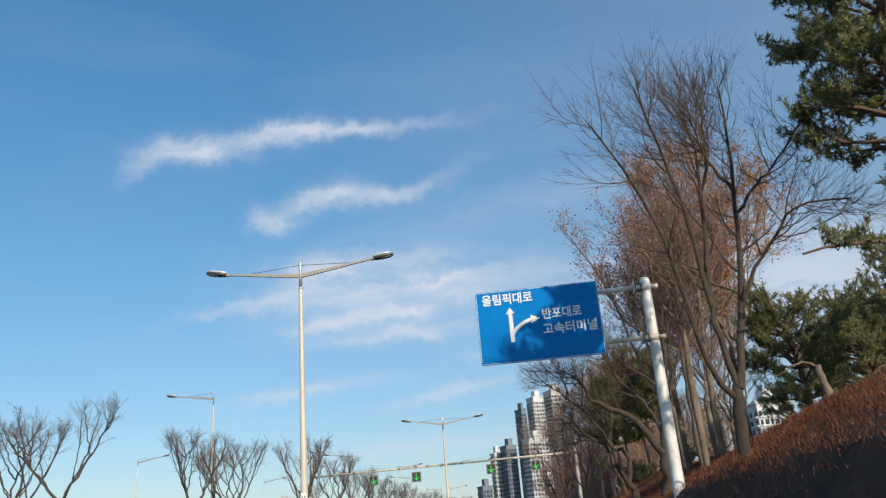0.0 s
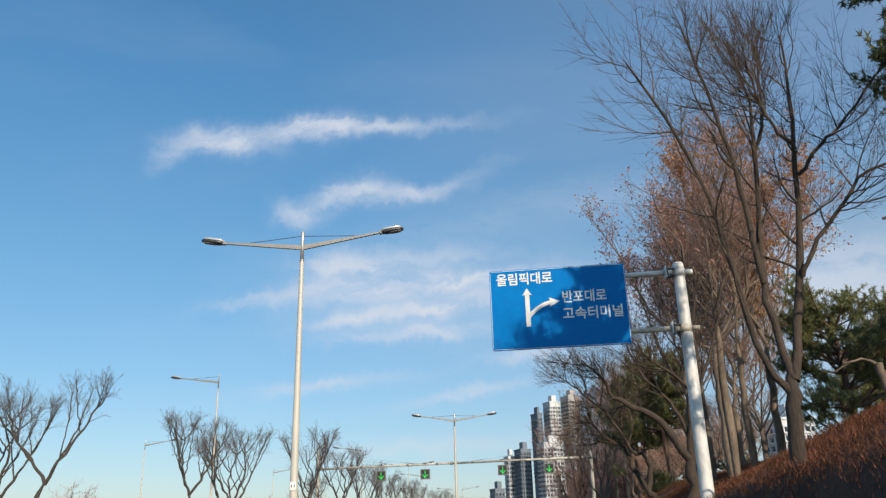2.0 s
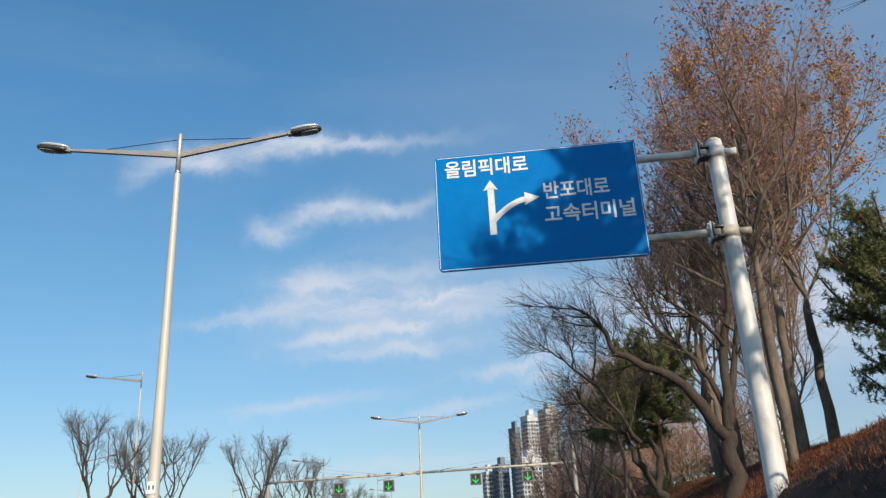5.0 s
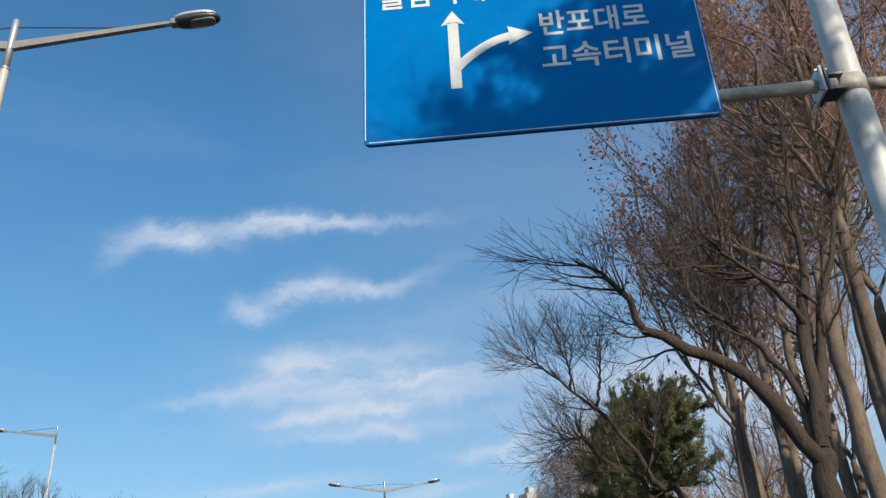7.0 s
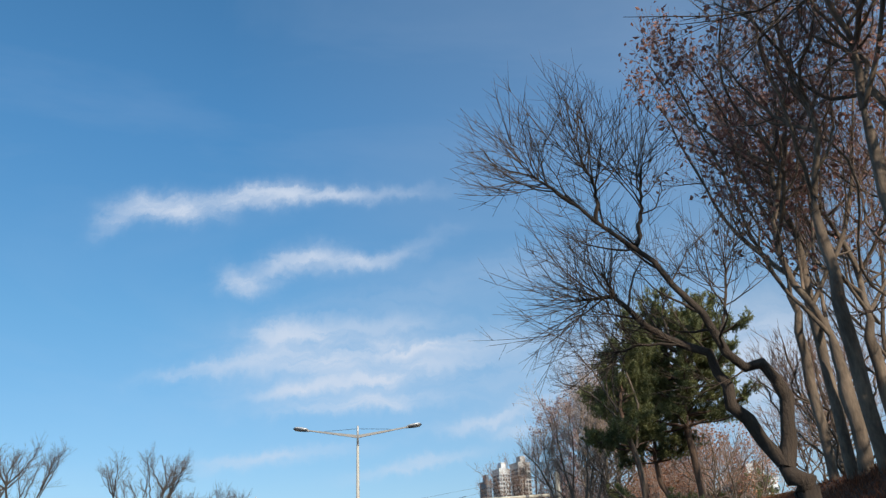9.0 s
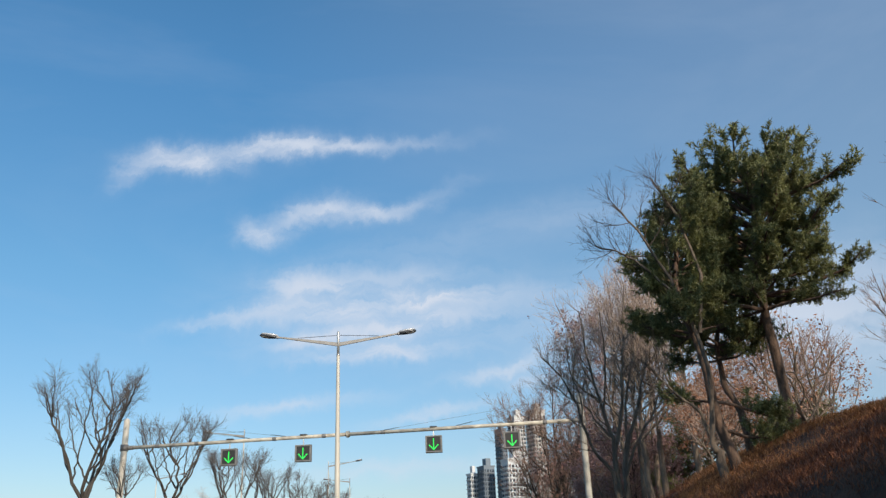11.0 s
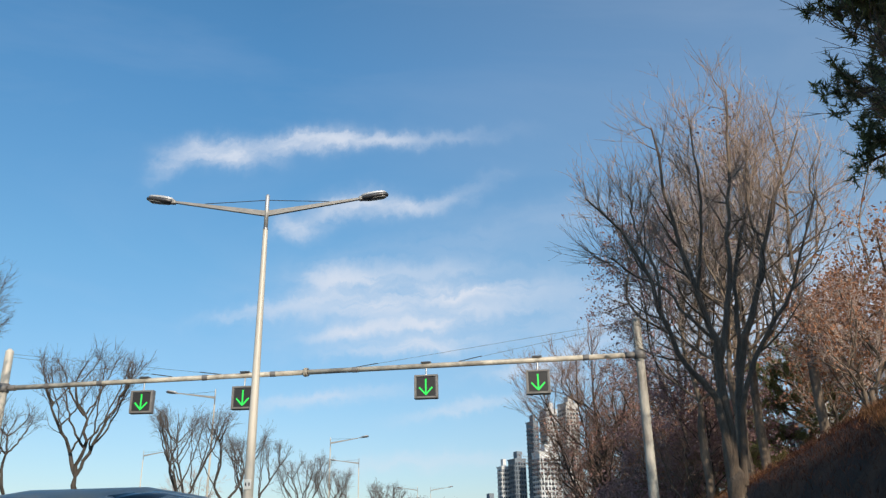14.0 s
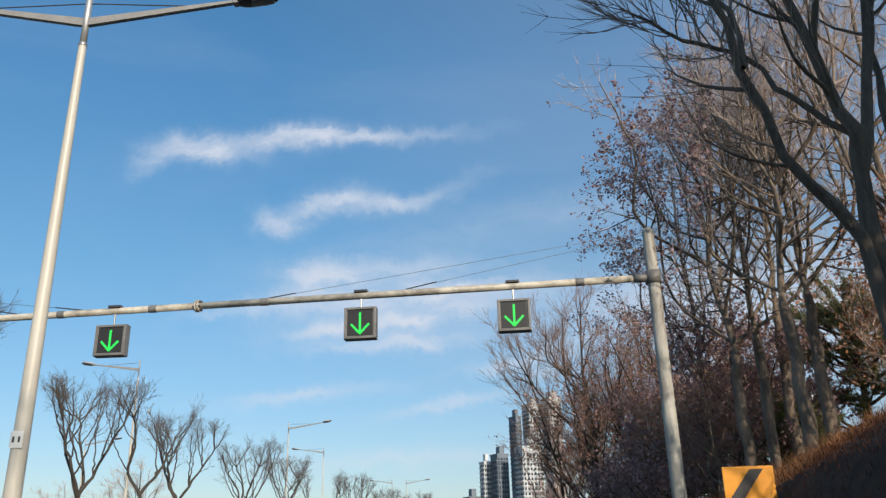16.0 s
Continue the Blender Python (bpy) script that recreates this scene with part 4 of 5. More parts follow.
middle = vase_tree((4.9, 67.6, bank_height(4.9, 67.6) - 0.1), "maroon-leaved tree of middle height between the trunks", 81, 4.8, 1.7, 0.9, BARK_DARK, TWIG_RED, limbs=9, r=0.07,
          count=10, length=1.0, sprays=6, leaf=LEAF_MAROON, per_tip=1.5, size=0.055, long_twig=0.7, rise=0.08, start=0.1, twig=0.005, group="maroon trees")
for x, y, turn, size in ((4.0, 73.5, 120, 0.85), (5.2, 77.0, 90, 0.95)):
    copy_thing(middle, pose(x, y, bank_height(x, y) - 0.1, 0, 0, turn) @ Matrix.Scale(size, 4))
copy_thing(rust, pose(6.6, 73.0, 3.2, 0, 0, 70))
for x, y, turn, size in ((7.0, 58.4, 110, 0.85), (7.9, 60.8, 250, 0.85), (3.7, 70.5, 30, 0.75), (5.6, 72.0, 160, 0.8), (6.2, 56.6, 300, 0.6)):
    copy_thing(rust, pose(x, y, bank_height(x, y) - 0.1, 0, 0, turn) @ Matrix.Scale(size, 4))

pine((6.5, 11.8, 2.4), "dark green pine with heavy needle pads on the bank", 51, [(6.35, 11.8, 4.6), (6.0, 11.8, 6.4), (6.2, 11.8, 8.8), (6.5, 11.8, 11.0)], 0.48, 1.85, taper=3.0, whorls=11, per=6, dense=14, clump=3, tuft=0.11, needles=12,
     extra=((4.6, 182, 2.3, 0.4),))
low_pine = pine((8.2, 26.0, 3.5), "low dark green pine on top of the bank", 52, [(8.2, 26.0, 4.8), (8.1, 25.9, 6.0), (8.0, 25.9, 7.2)], 0.14, 2.5, whorls=9, per=6, dense=14, clump=2, tuft=0.12, needles=11, r=0.12)
copy_thing(low_pine, pose(11.6, 29.5, 4.1, 0, 0, 120))
copy_thing(low_pine, pose(10.6, 21.5, 4.0, 0, 0, 215))
pine((5.8, 46.4, 3.2), "broad dark green pine on the bank behind a bare tree", 53, [(5.7, 46.4, 5.0), (5.6, 46.3, 6.8), (5.75, 46.3, 8.2), (5.8, 46.2, 9.7)], 0.42, 2.35, taper=4.0, whorls=11, per=7, dense=18, clump=3, tuft=0.11, needles=12, r=0.14)
pine((4.25, 45.2, 2.3), "leaning pine with dark needle pads over the bank", 54, [(4.12, 45.2, 2.9), (3.83, 45.1, 4.2), (3.76, 45.1, 5.4), (3.45, 45.2, 6.5), (3.6, 45.3, 7.6), (3.9, 45.3, 8.8)], 0.52, 0.95, taper=3.0, whorls=9, per=4, dense=12, clump=3, tuft=0.11, needles=12, r=0.13,
     extra=((4.4, 170, 0.9, 0.8), (4.4, 20, 1.8, 1.0), (3.9, 30, 1.9, 0.9), (5.6, 185, 1.2, 1.1), (6.8, 180, 1.1, 1.1)))
pine((5.1, 47.6, 2.8), "slender forked pine standing behind a leaning pine", 55, [(5.0, 47.6, 4.2), (4.75, 47.6, 5.2), (4.8, 47.6, 6.6), (5.2, 47.6, 8.4)], 0.55, 1.4, taper=3.0, whorls=7, per=5, dense=12, clump=3, tuft=0.11, needles=12, r=0.10)
copy_thing(low_pine, pose(9.0, 70.0, 3.9, 0, 0, 40))
copy_thing(low_pine, pose(8.0, 79.0, 3.7, 0, 0, 300))
copy_thing(low_pine, pose(4.9, 74.5, 2.7, 0, 0, 100) @ Matrix.Scale(0.7, 4))
copy_thing(low_pine, pose(12.5, 66.0, 3.2, 0, 0, 160))
shaped_tree((3.79, 44.9, 2.0), "bare slender tree with a leaning trunk in front of a pine", 6,
            [(3.78, 44.9, 2.83), (3.64, 44.9, 3.35)],
            [([(3.66, 44.9, 3.25), (3.49, 44.9, 3.96), (3.0, 44.8, 4.4), (2.5, 44.7, 5.0)], 0.04),
             ([(3.64, 44.9, 3.3), (3.75, 44.8, 5.0), (3.3, 44.7, 6.6), (2.7, 44.6, 7.9), (2.2, 44.5, 8.6)], 0.055),
             ([(3.4, 44.7, 6.3), (2.8, 44.6, 7.0), (2.3, 44.5, 7.4), (1.7, 44.4, 7.6)], 0.035),
             ([(3.7, 44.75, 5.6), (3.9, 44.8, 7.0), (3.6, 44.9, 8.4), (3.2, 45.0, 9.4)], 0.045)],
            BARK_BROWN, TWIG, count=10, length=0.8, sprays=6, r=0.10, rise=0.08, start=0.45, long_twig=0.6, twig=0.0035, fan=0.9)
# low evergreens added at and past the view's edge, to shade the bank
for x, y, turn in ((8.0, -5.0, 60), (12.8, 33.5, 150)):
    copy_thing(low_pine, pose(x, y, bank_height(x, y) - 0.1, 0, 0, turn))
for x, y, turn in ((8.0, 62.0, 20), (10.0, 67.0, 80), (10.8, 72.0, 10), (8.6, 66.0, 170), (12.5, 62.0, 300)):
    copy_thing(rust, pose(x, y, bank_height(x, y) - 0.1, 0, 0, turn))

for x, y, turn, size in ((3.6, 77.0, 30, 0.55), (5.9, 81.0, 130, 0.7), (7.2, 72.5, 250, 0.75), (4.3, 87.0, 80, 0.7), (6.3, 67.2, 10, 0.5)):
    copy_thing(low_pine, pose(x, y, bank_height(x, y) - 0.6, 0, 0, turn) @ Matrix.Scale(size, 4))

stump = thing("dead_stump", (5.55, 16.4, bank_height(5.55, 16.4)), "broken dead tree stump with one bent branch on the bank", "tree stump")
t = Tree(71, 1.2)
t.limb([np.array((0.05, 0, -0.3)), np.array((0.0, 0, 0.3)), np.array((-0.06, 0, 0.72))], 0.085, 0.06, 8)
t.limb([np.array((-0.05, 0, 0.66)), np.array((-0.28, 0.02, 0.80)), np.array((-0.62, 0.0, 0.74))], 0.030, 0.013, 8)
t.limb([np.array((-0.5, 0, 0.76)), np.array((-0.8, 0.1, 0.62)), np.array((-1.0, 0.1, 0.66))], 0.012, 0.005, 6)
v, f = tubes(t.limbs, 9)
child("stump_wood", mesh_of("stump_wood", v, f, BARK_PALE, True), stump)

# bare pollarded trees along the far side of the main carriageway
pollards = []
for seed, h, sp, fork, tilt, n in ((61, 7.3, 2.7, 3.7, (0.7, 0.3), 2), (62, 7.4, 2.3, 3.8, (-0.4, 0.2), 3), (63, 7.0, 2.0, 4.0, (0.4, 0), 2), (64, 7.9, 2.5, 3.5, (0.2, -0.2), 4)):
    pollards.append(pollard((-17.6, 30.0 + 12 * len(pollards), 0.0), "bare pollarded tree with knobbly limbs on the verge", seed, h, sp, fork, tilt, n))
for k, (ob, x, y) in enumerate(zip(pollards, (-19.3, -17.5, -19.0, -19.2), (30.3, 41.5, 47.0, 50.0))):
    ob.matrix_basis = pose(x, y, 0, 0, 0, 40 * k)
for i, x, y, turn, size in ((3, -21.3, 31.5, 110, 0.9), (3, -17.4, 58.8, 30, 1.10), (2, -17.6, 63.2, 80, 0.85), (1, -17.0, 66.5, 150, 1.10), (3, -17.0, 75.6, 200, 1.0), (0, -16.6, 80.0, 250, 1.05), (1, -16.5, 83.5, 10, 1.0),
                            (3, -17.2, 93.0, 70, 0.95), (1, -17.0, 101.0, 300, 1.0), (0, -16.8, 112.0, 180, 1.0), (3, -17.0, 122.0, 340, 1.0), (1, -16.0, 134.0, 100, 1.0),
                            (3, -15.0, 148.0, 20, 1.0), (1, -13.5, 163.0, 60, 1.0), (3, -12.5, 180.0, 240, 1.0)):
    copy_thing(pollards[i], pose(x, y, 0, 0, 0, turn) @ Matrix.Scale(size, 4))

# ---------------------------------------------------------------- lamps
def capsule(m, length, width, high, power=2.6):
    """A rounded oblong shell: a squared-off ellipsoid."""
    bm = bmesh.new()
    bmesh.ops.create_uvsphere(bm, u_segments=24, v_segments=14, radius=1.0)
    for v in bm.verts:
        k = (abs(v.co.x) ** power + abs(v.co.y) ** power + abs(v.co.z) ** power) ** (-1 / power)
        v.co = (v.co.x * k * length / 2, v.co.y * k * width / 2, v.co.z * k * high / 2)
    bm.transform(m)
    return bm


def lamp_head(parent, side, tip, name="lamp_head"):
    """A chunky oblong luminaire that points outwards and a little up."""
    x, z = tip
    lift = Matrix.Translation((x, 0, z)) @ Matrix.Rotation(-side * radians(9), 4, "Y")
    head = part(name, capsule(lift @ Matrix.Translation((side * 0.36, 0, -0.005)), 0.64, 0.27, 0.13), LAMP_DARK, parent, "dark oblong lamp head", True)
    part("cover", capsule(lift @ Matrix.Translation((side * 0.34, 0, 0.055)), 0.60, 0.25, 0.10), LAMP_TOP, head, "silver top cover", True)
    part("lens", capsule(lift @ Matrix.Translation((side * 0.43, 0, -0.048)), 0.36, 0.19, 0.055, 4.0), LENS, head, "pale lamp glass", True)
    part("bracket", box((0.10, 0.12, 0.09), (side * 0.05, 0, 0.0), 0.012, lift), ARM_PAINT, head, "grey arm bracket")
    part("collar", rod(lift @ Vector((-side * 0.10, 0, 0)), lift @ Vector((side * 0.06, 0, 0)), 0.032, 0.040), GALVANISED, head, "grey clamp collar")
    return head


def arm_outline(side, reach, z0, z1):
    return [(side * 0.03, z0 - 0.065), (side * reach, z1 - 0.022), (side * reach, z1 + 0.022), (side * 0.03, z0 + 0.06)]


def street_lamp(place, label, height, sides, reach, group, turn=0.0, plate=False, slim=1.0, sag=(0.0, 0.0)):
    root = thing("street_lamp", place, label, "street lamp", group, turn=turn)
    part("base_plate", box((0.42, 0.42, 0.03), (0, 0, 0.015), 0.004), GALVANISED, root)
    joint = height - 0.47
    part("pole", lathe([(0.125 * slim, 0.0), (0.125 * slim, 0.5), (0.11 * slim, 1.2), (0.055 * slim, joint - 0.38), (0.055 * slim, joint - 0.36)], 20), POLE_CREAM, root, "cream painted tapered pole", True)
    part("sleeve", lathe([(0.048 * slim, joint - 0.4), (0.048 * slim, height - 0.03), (0.03, height)], 18), STAINLESS, root, "bright steel pole top", True)
    part("ring_joint", lathe([(0.058 * slim, joint - 0.41), (0.062 * slim, joint - 0.40), (0.062 * slim, joint - 0.37), (0.05 * slim, joint - 0.355)], 18), GALVANISED, root, "", True)
    part("service_door", box((0.11, 0.02, 0.4), (0, -0.125, 0.8), 0.004), GALVANISED, root)
    for s in sides:
        z1 = joint + 0.12 + 0.095 * reach + sag[s > 0]
        arm = part("arm", prism(arm_outline(s, reach, joint, z1), -0.035, 0.035), ARM_PAINT, root, "grey tapered lamp arm")
        part("tie_rod", rod((s * 0.02, 0, height - 0.14), (s * reach * 0.68, 0, joint + (z1 - joint) * 0.68 + 0.05), 0.009, sides=8), LAMP_DARK, arm, "thin dark tie rod")
        lamp_head(root, s, (s * reach, z1))
    if plate:
        p = part("number_plate", box((0.15, 0.012, 0.20), (0, -0.108, 2.52), 0.003), SIGN_WHITE, root, "white plate with dark marks")
        for i, dxm in enumerate((-0.045, 0.04)):
            part("mark", box((0.022, 0.006, 0.07), (dxm * 0.8, -0.117, 2.52)), CHEVRON_BLACK, p)
    return root


lamp = street_lamp((-6.5, 22.3, 0.15), "tall double-armed street lamp with cream tapered pole", 9.3, (-1, 1), 2.12, "median lamps", plate=True, turn=7.0, sag=(-0.14, 0.05))
street_lamp((-6.42, 55.3, 0.15), "tall double-armed street lamp with cream tapered pole near a gantry", 8.98, (-1, 1), 2.12, "median lamps", plate=True, turn=7.0)
far_lamp = street_lamp((-19.2, 47.0, 0.0), "single-armed street lamp with a slim pale pole", 10.8, (-1,), 2.3, "verge lamps", slim=0.72)
for y in (83.0, 119.0, 155.0):
    copy_thing(far_lamp, pose(-19.1, y, -0.4, 0, 0, 0))
other_lamp = street_lamp((-39.5, 78.0, 0.0), "single-armed street lamp across the opposite carriageway", 11.2, (1,), 2.6, "far verge lamps", slim=0.72)
copy_thing(other_lamp, pose(-18.5, 106.0, -0.5, 0, 0, 0))
copy_thing(other_lamp, pose(-18.0, 160.0, -0.5, 0, 0, 0))
copy_thing(other_lamp, pose(-39.0, 114.0, 0, 0, 0, 0))

# ---------------------------------------------------------------- blue direction sign
mast = thing("direction_sign_mast", (3.08, 20.27, 0.0), "white weathered steel sign mast with two cantilever arms", "sign post")
part("pole", lathe([(0.17, 0.0), (0.15, 1.0), (0.122, 7.05), (0.122, 7.12)], 24), POLE_WHITE, mast, "white steel pole", True)
part("cap", lathe([(0.1225, 7.12), (0.116, 7.15), (0.09, 7.175), (0.0001, 7.19)], 24), POLE_WHITE, mast, "", True)
part("base_plate", box((0.6, 0.6, 0.04), (0, 0, 0.02), 0.005), GALVANISED, mast)
# the lower arm's darker paint stands for the shadow it hangs in
for z, paint in ((6.93, POLE_WHITE), (5.62, BEAM_PAINT)):
    arm = part("arm", rod((-0.16, -0.08, z), (-2.9, -0.08, z - 0.03), 0.062, 0.056, 16), paint, mast, "white weathered tubular arm, shade-toned on the lower one", True)
    part("flange", box((0.025, 0.26, 0.27), (-0.31, -0.08, z), 0.006), POLE_WHITE, arm)
    part("flange", box((0.025, 0.26, 0.27), (-0.275, -0.08, z), 0.006), LAMP_DARK, arm, "dark flange plate")
    part("bracket", box((0.17, 0.20, 0.035), (-0.19, -0.06, z + 0.075), 0.006), LAMP_DARK, arm, "dark bracket plate")
    part("bracket", box((0.17, 0.20, 0.035), (-0.19, -0.06, z - 0.075), 0.006), LAMP_DARK, arm, "dark bracket plate")
    part("collar", lathe([(0.142, z - 0.085), (0.142, z + 0.085)], 20), paint, arm, "", True)
    part("end_stub", rod((0.12, -0.05, z), (0.29, -0.05, z), 0.056, 0.056, 16), paint, arm, "", True)
    for dz in (-0.10, 0.10):
        for dyb in (-0.18, 0.02):
            part("bolt", rod((-0.35, dyb, z + dz), (-0.24, dyb, z + dz), 0.013, sides=6), GALVANISED, arm)

SX0, SX1, SZ0, SZ1, SY = -1.24, 1.85, 5.29, 7.17, 20.0
panel = thing("direction_sign", (0.305, SY, SZ0), "blue road direction sign with white lettering and arrows", "road sign")
wide, tall = SX1 - SX0, SZ1 - SZ0


def rounded(wd, ht, rad, n=5):
    pts = []
    for cx, cz, a0 in ((wd / 2 - rad, ht - rad, 0), (-wd / 2 + rad, ht - rad, 90), (-wd / 2 + rad, rad, 180), (wd / 2 - rad, rad, 270)):
        for k in range(n + 1):
            a = radians(a0 + 90 * k / n)
            pts.append((cx + rad * math.cos(a), cz + rad * math.sin(a)))
    return pts


part("board", prism(rounded(wide, tall, 0.06), 0.0, 0.035), SIGN_BLUE, panel, "blue sheet metal board")
part("back_sheet", prism(rounded(wide - 0.02, tall - 0.02, 0.05), 0.036, 0.042), SIGN_BACK, panel, "bare aluminium back")
for z in (0.33, 1.64):
    part("rib", box((wide - 0.2, 0.06, 0.07), (0, 0.075, z), 0.006), SIGN_BACK, panel)
for z in (0.012, tall - 0.026):
    part("border_line", box((wide - 0.10, 0.003, 0.009), (0, -0.003, z + 0.007)), SIGN_WHITE, panel)
for x in (-wide / 2 + 0.019, wide / 2 - 0.019):
    part("border_line", box((0.009, 0.003, tall - 0.10), (x, -0.003, tall / 2)), SIGN_WHITE, panel)


def lettering(text, x, z, high, wide_to, mat, parent):
    c = bpy.data.curves.new("text", "FONT")
    c.body, c.size, c.extrude, c.offset = text, 1.0, 0.0, 0.018
    tmp = new("text", c)
    dg = bpy.context.evaluated_depsgraph_get()
    me = bpy.data.meshes.new_from_object(tmp.evaluated_get(dg))
    bpy.data.objects.remove(tmp)
    co = np.array([v.co[:] for v in me.vertices])
    lo, hi = co.min(axis=0), co.max(axis=0)
    for v in me.vertices:
        q = v.co.copy()
        v.co = (x + (q.x - lo[0]) / (hi[0] - lo[0]) * wide_to, -0.004, z + (q.y - lo[1]) / (hi[1] - lo[1]) * high)
    me.materials.clear()
    me.materials.append(mat)
    return child("lettering", me, parent, "white letters")


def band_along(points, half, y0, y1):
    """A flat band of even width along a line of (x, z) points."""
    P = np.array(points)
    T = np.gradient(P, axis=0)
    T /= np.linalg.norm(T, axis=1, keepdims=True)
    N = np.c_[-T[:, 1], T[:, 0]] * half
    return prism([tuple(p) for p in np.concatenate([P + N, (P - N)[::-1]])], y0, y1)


lettering("올림픽대로", -wide / 2 + 0.16, tall - 0.37, 0.29, 1.28, SIGN_WHITE, panel)
lettering("반포대로", 0.10, tall - 0.86, 0.29, 0.98, SIGN_WHITE, panel)
lettering("고속터미널", 0.08, tall - 1.25, 0.29, 1.34, SIGN_WHITE, panel)
ax = -0.70
part("straight_arrow", joined(box((0.10, 0.004, 0.76), (ax, -0.004, 0.90)),
                              prism([(ax - 0.11, 1.25), (ax, 1.42), (ax + 0.11, 1.25), (ax, 1.28)], -0.006, -0.002)), SIGN_WHITE, panel, "white straight-ahead arrow")
sweep = [(ax + 0.01 + 0.57 * s, 0.74 + 0.32 * math.sin(s * math.pi / 2) ** 0.9) for s in np.linspace(0, 1, 10)]
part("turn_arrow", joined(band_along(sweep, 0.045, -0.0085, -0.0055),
                          prism([(ax + 0.50, 1.17), (ax + 0.73, 1.07), (ax + 0.50, 0.95), (ax + 0.515, 1.06)], -0.0125, -0.0098)), SIGN_WHITE, panel, "white right-turn arrow")

# ---------------------------------------------------------------- lane signal gantry
GY = 62.9
gantry = thing("signal_gantry", (0.0, GY, 0.0), "cream steel gantry with a long tubular beam across the road", "gantry")


def beam_z(x):
    return 6.56 + 0.0075 * (x + 17.7)


for x, mat, rad, label in ((-17.72, POLE_CREAM, 0.14, "cream steel post"), (2.46, POST_GRIMY, 0.135, "grimy grey-cream steel post")):
    post = part("post", lathe([(rad * 1.12, 0.0), (rad * 1.1, 1.0), (rad * 0.92, 7.72), (rad * 0.9, 7.78), (rad * 0.4, 7.86)], 22,
                              Matrix.Translation((x, 0, 0))), mat, gantry, label, True)
    part("collar", lathe([(rad * 1.25, beam_z(x) - 0.14), (rad * 1.25, beam_z(x) + 0.14)], 20, Matrix.Translation((x, 0, 0))), LED_HOUSING, post, "dark clamp band", True)
    side = 1 if x < 0 else -1
    part("bracket", rod((x + side * 0.10, 0, beam_z(x)), (x + side * 0.42, 0, beam_z(x)), 0.095, 0.095, 18), LED_HOUSING, post, "dark stained socket", True)
for a, b in ((-17.6, -7.7), (-7.6, 2.36)):
    part("beam", rod((a, 0, beam_z(a)), (b, 0, beam_z(b)), 0.078, 0.078, 18), BEAM_PAINT, gantry, "weathered tubular beam", True)
for x in (-7.68, -7.62):
    flange = part("flange", rod((x - 0.018, 0, beam_z(x)), (x + 0.018, 0, beam_z(x)), 0.14, 0.14, 18), BEAM_PAINT, gantry, "bolted flange")
    for k in range(6):
        a = radians(60 * k + 15)
        bx, by, bz = x + (0.03 if x > -7.65 else -0.03), 0.112 * math.cos(a), beam_z(x) + 0.112 * math.sin(a)
        part("bolt", rod((bx - 0.02, by, bz), (bx + 0.02, by, bz), 0.016, sides=6), LAMP_DARK, flange, "dark bolt head")
for x0, z0, x1, d in ((2.46, 7.78, -6.1, 0.02), (2.46, 7.70, -2.9, -0.02), (-17.72, 7.70, -10.4, 0.02), (-17.72, 7.60, -12.0, -0.02)):
    part("guy_wire", rod((x0, d, z0), (x1, d, beam_z(x1) + 0.08), 0.005, sides=6), WIRE, gantry, "thin steel wire")
    xa = x1 + (0.7 if x0 > 0 else -0.7)
    part("turnbuckle", rod((xa, d, beam_z(x1) + 0.08 + (z0 - beam_z(x1)) * 0.7 / abs(x0 - x1)), (x1, d, beam_z(x1) + 0.08), 0.014, sides=8), LAMP_DARK, gantry)
for x in (-16.2, -14.4, -10.9, -8.7, 0.9, -6.1):
    part("band", rod((x - 0.09, 0, beam_z(x)), (x + 0.09, 0, beam_z(x)), 0.088, 0.088, 16), LED_HOUSING, gantry, "dark clamp band")


def lane_signal(x, turn=0.0):
    zc = 5.92 if x < -8 else 6.02
    root = thing("lane_signal", (x, GY, zc), "grey square lane signal with a glowing green down arrow", "traffic signal", "lane signals", turn=turn)
    part("housing", box((0.71, 0.20, 0.72), (0, 0, 0), 0.012), LED_HOUSING, root, "grey metal housing")
    part("face", box((0.56, 0.02, 0.57), (0, -0.098, 0), 0.004), LED_BLACK, root, "black matrix face")
    for s in (-1, 1):
        part("bezel", box((0.05, 0.04, 0.70), (s * 0.325, -0.112, 0), 0.006), LED_HOUSING, root)
        part("bezel", box((0.598, 0.04, 0.05), (0, -0.112, s * 0.325), 0.006), LED_HOUSING, root)
    arrow = [box((0.048, 0.008, 0.46), (0, -0.112, 0.0))]
    for s in (-1, 1):
        m = Matrix.Translation((s * 0.097, -0.112, -0.135)) @ Matrix.Rotation(s * radians(-47), 4, "Y")
        arrow.append(box((0.30, 0.0085, 0.048), (0, 0, 0), 0, m))
    part("arrow", joined(*arrow), GREEN_LED, root, "glowing green arrow")
    top = beam_z(x) - zc
    part("hanger", rod((0, 0, 0.35), (0, 0, top - 0.05), 0.022, sides=10), GALVANISED, root)
    part("saddle", box((0.30, 0.20, 0.05), (0, 0, top + 0.095), 0.008), LAMP_DARK, root, "dark beam clamp")
    return root


for x, turn in ((-12.9, 3), (-9.6, 2), (-3.9, 0), (-0.55, 0)):
    lane_signal(x, turn)

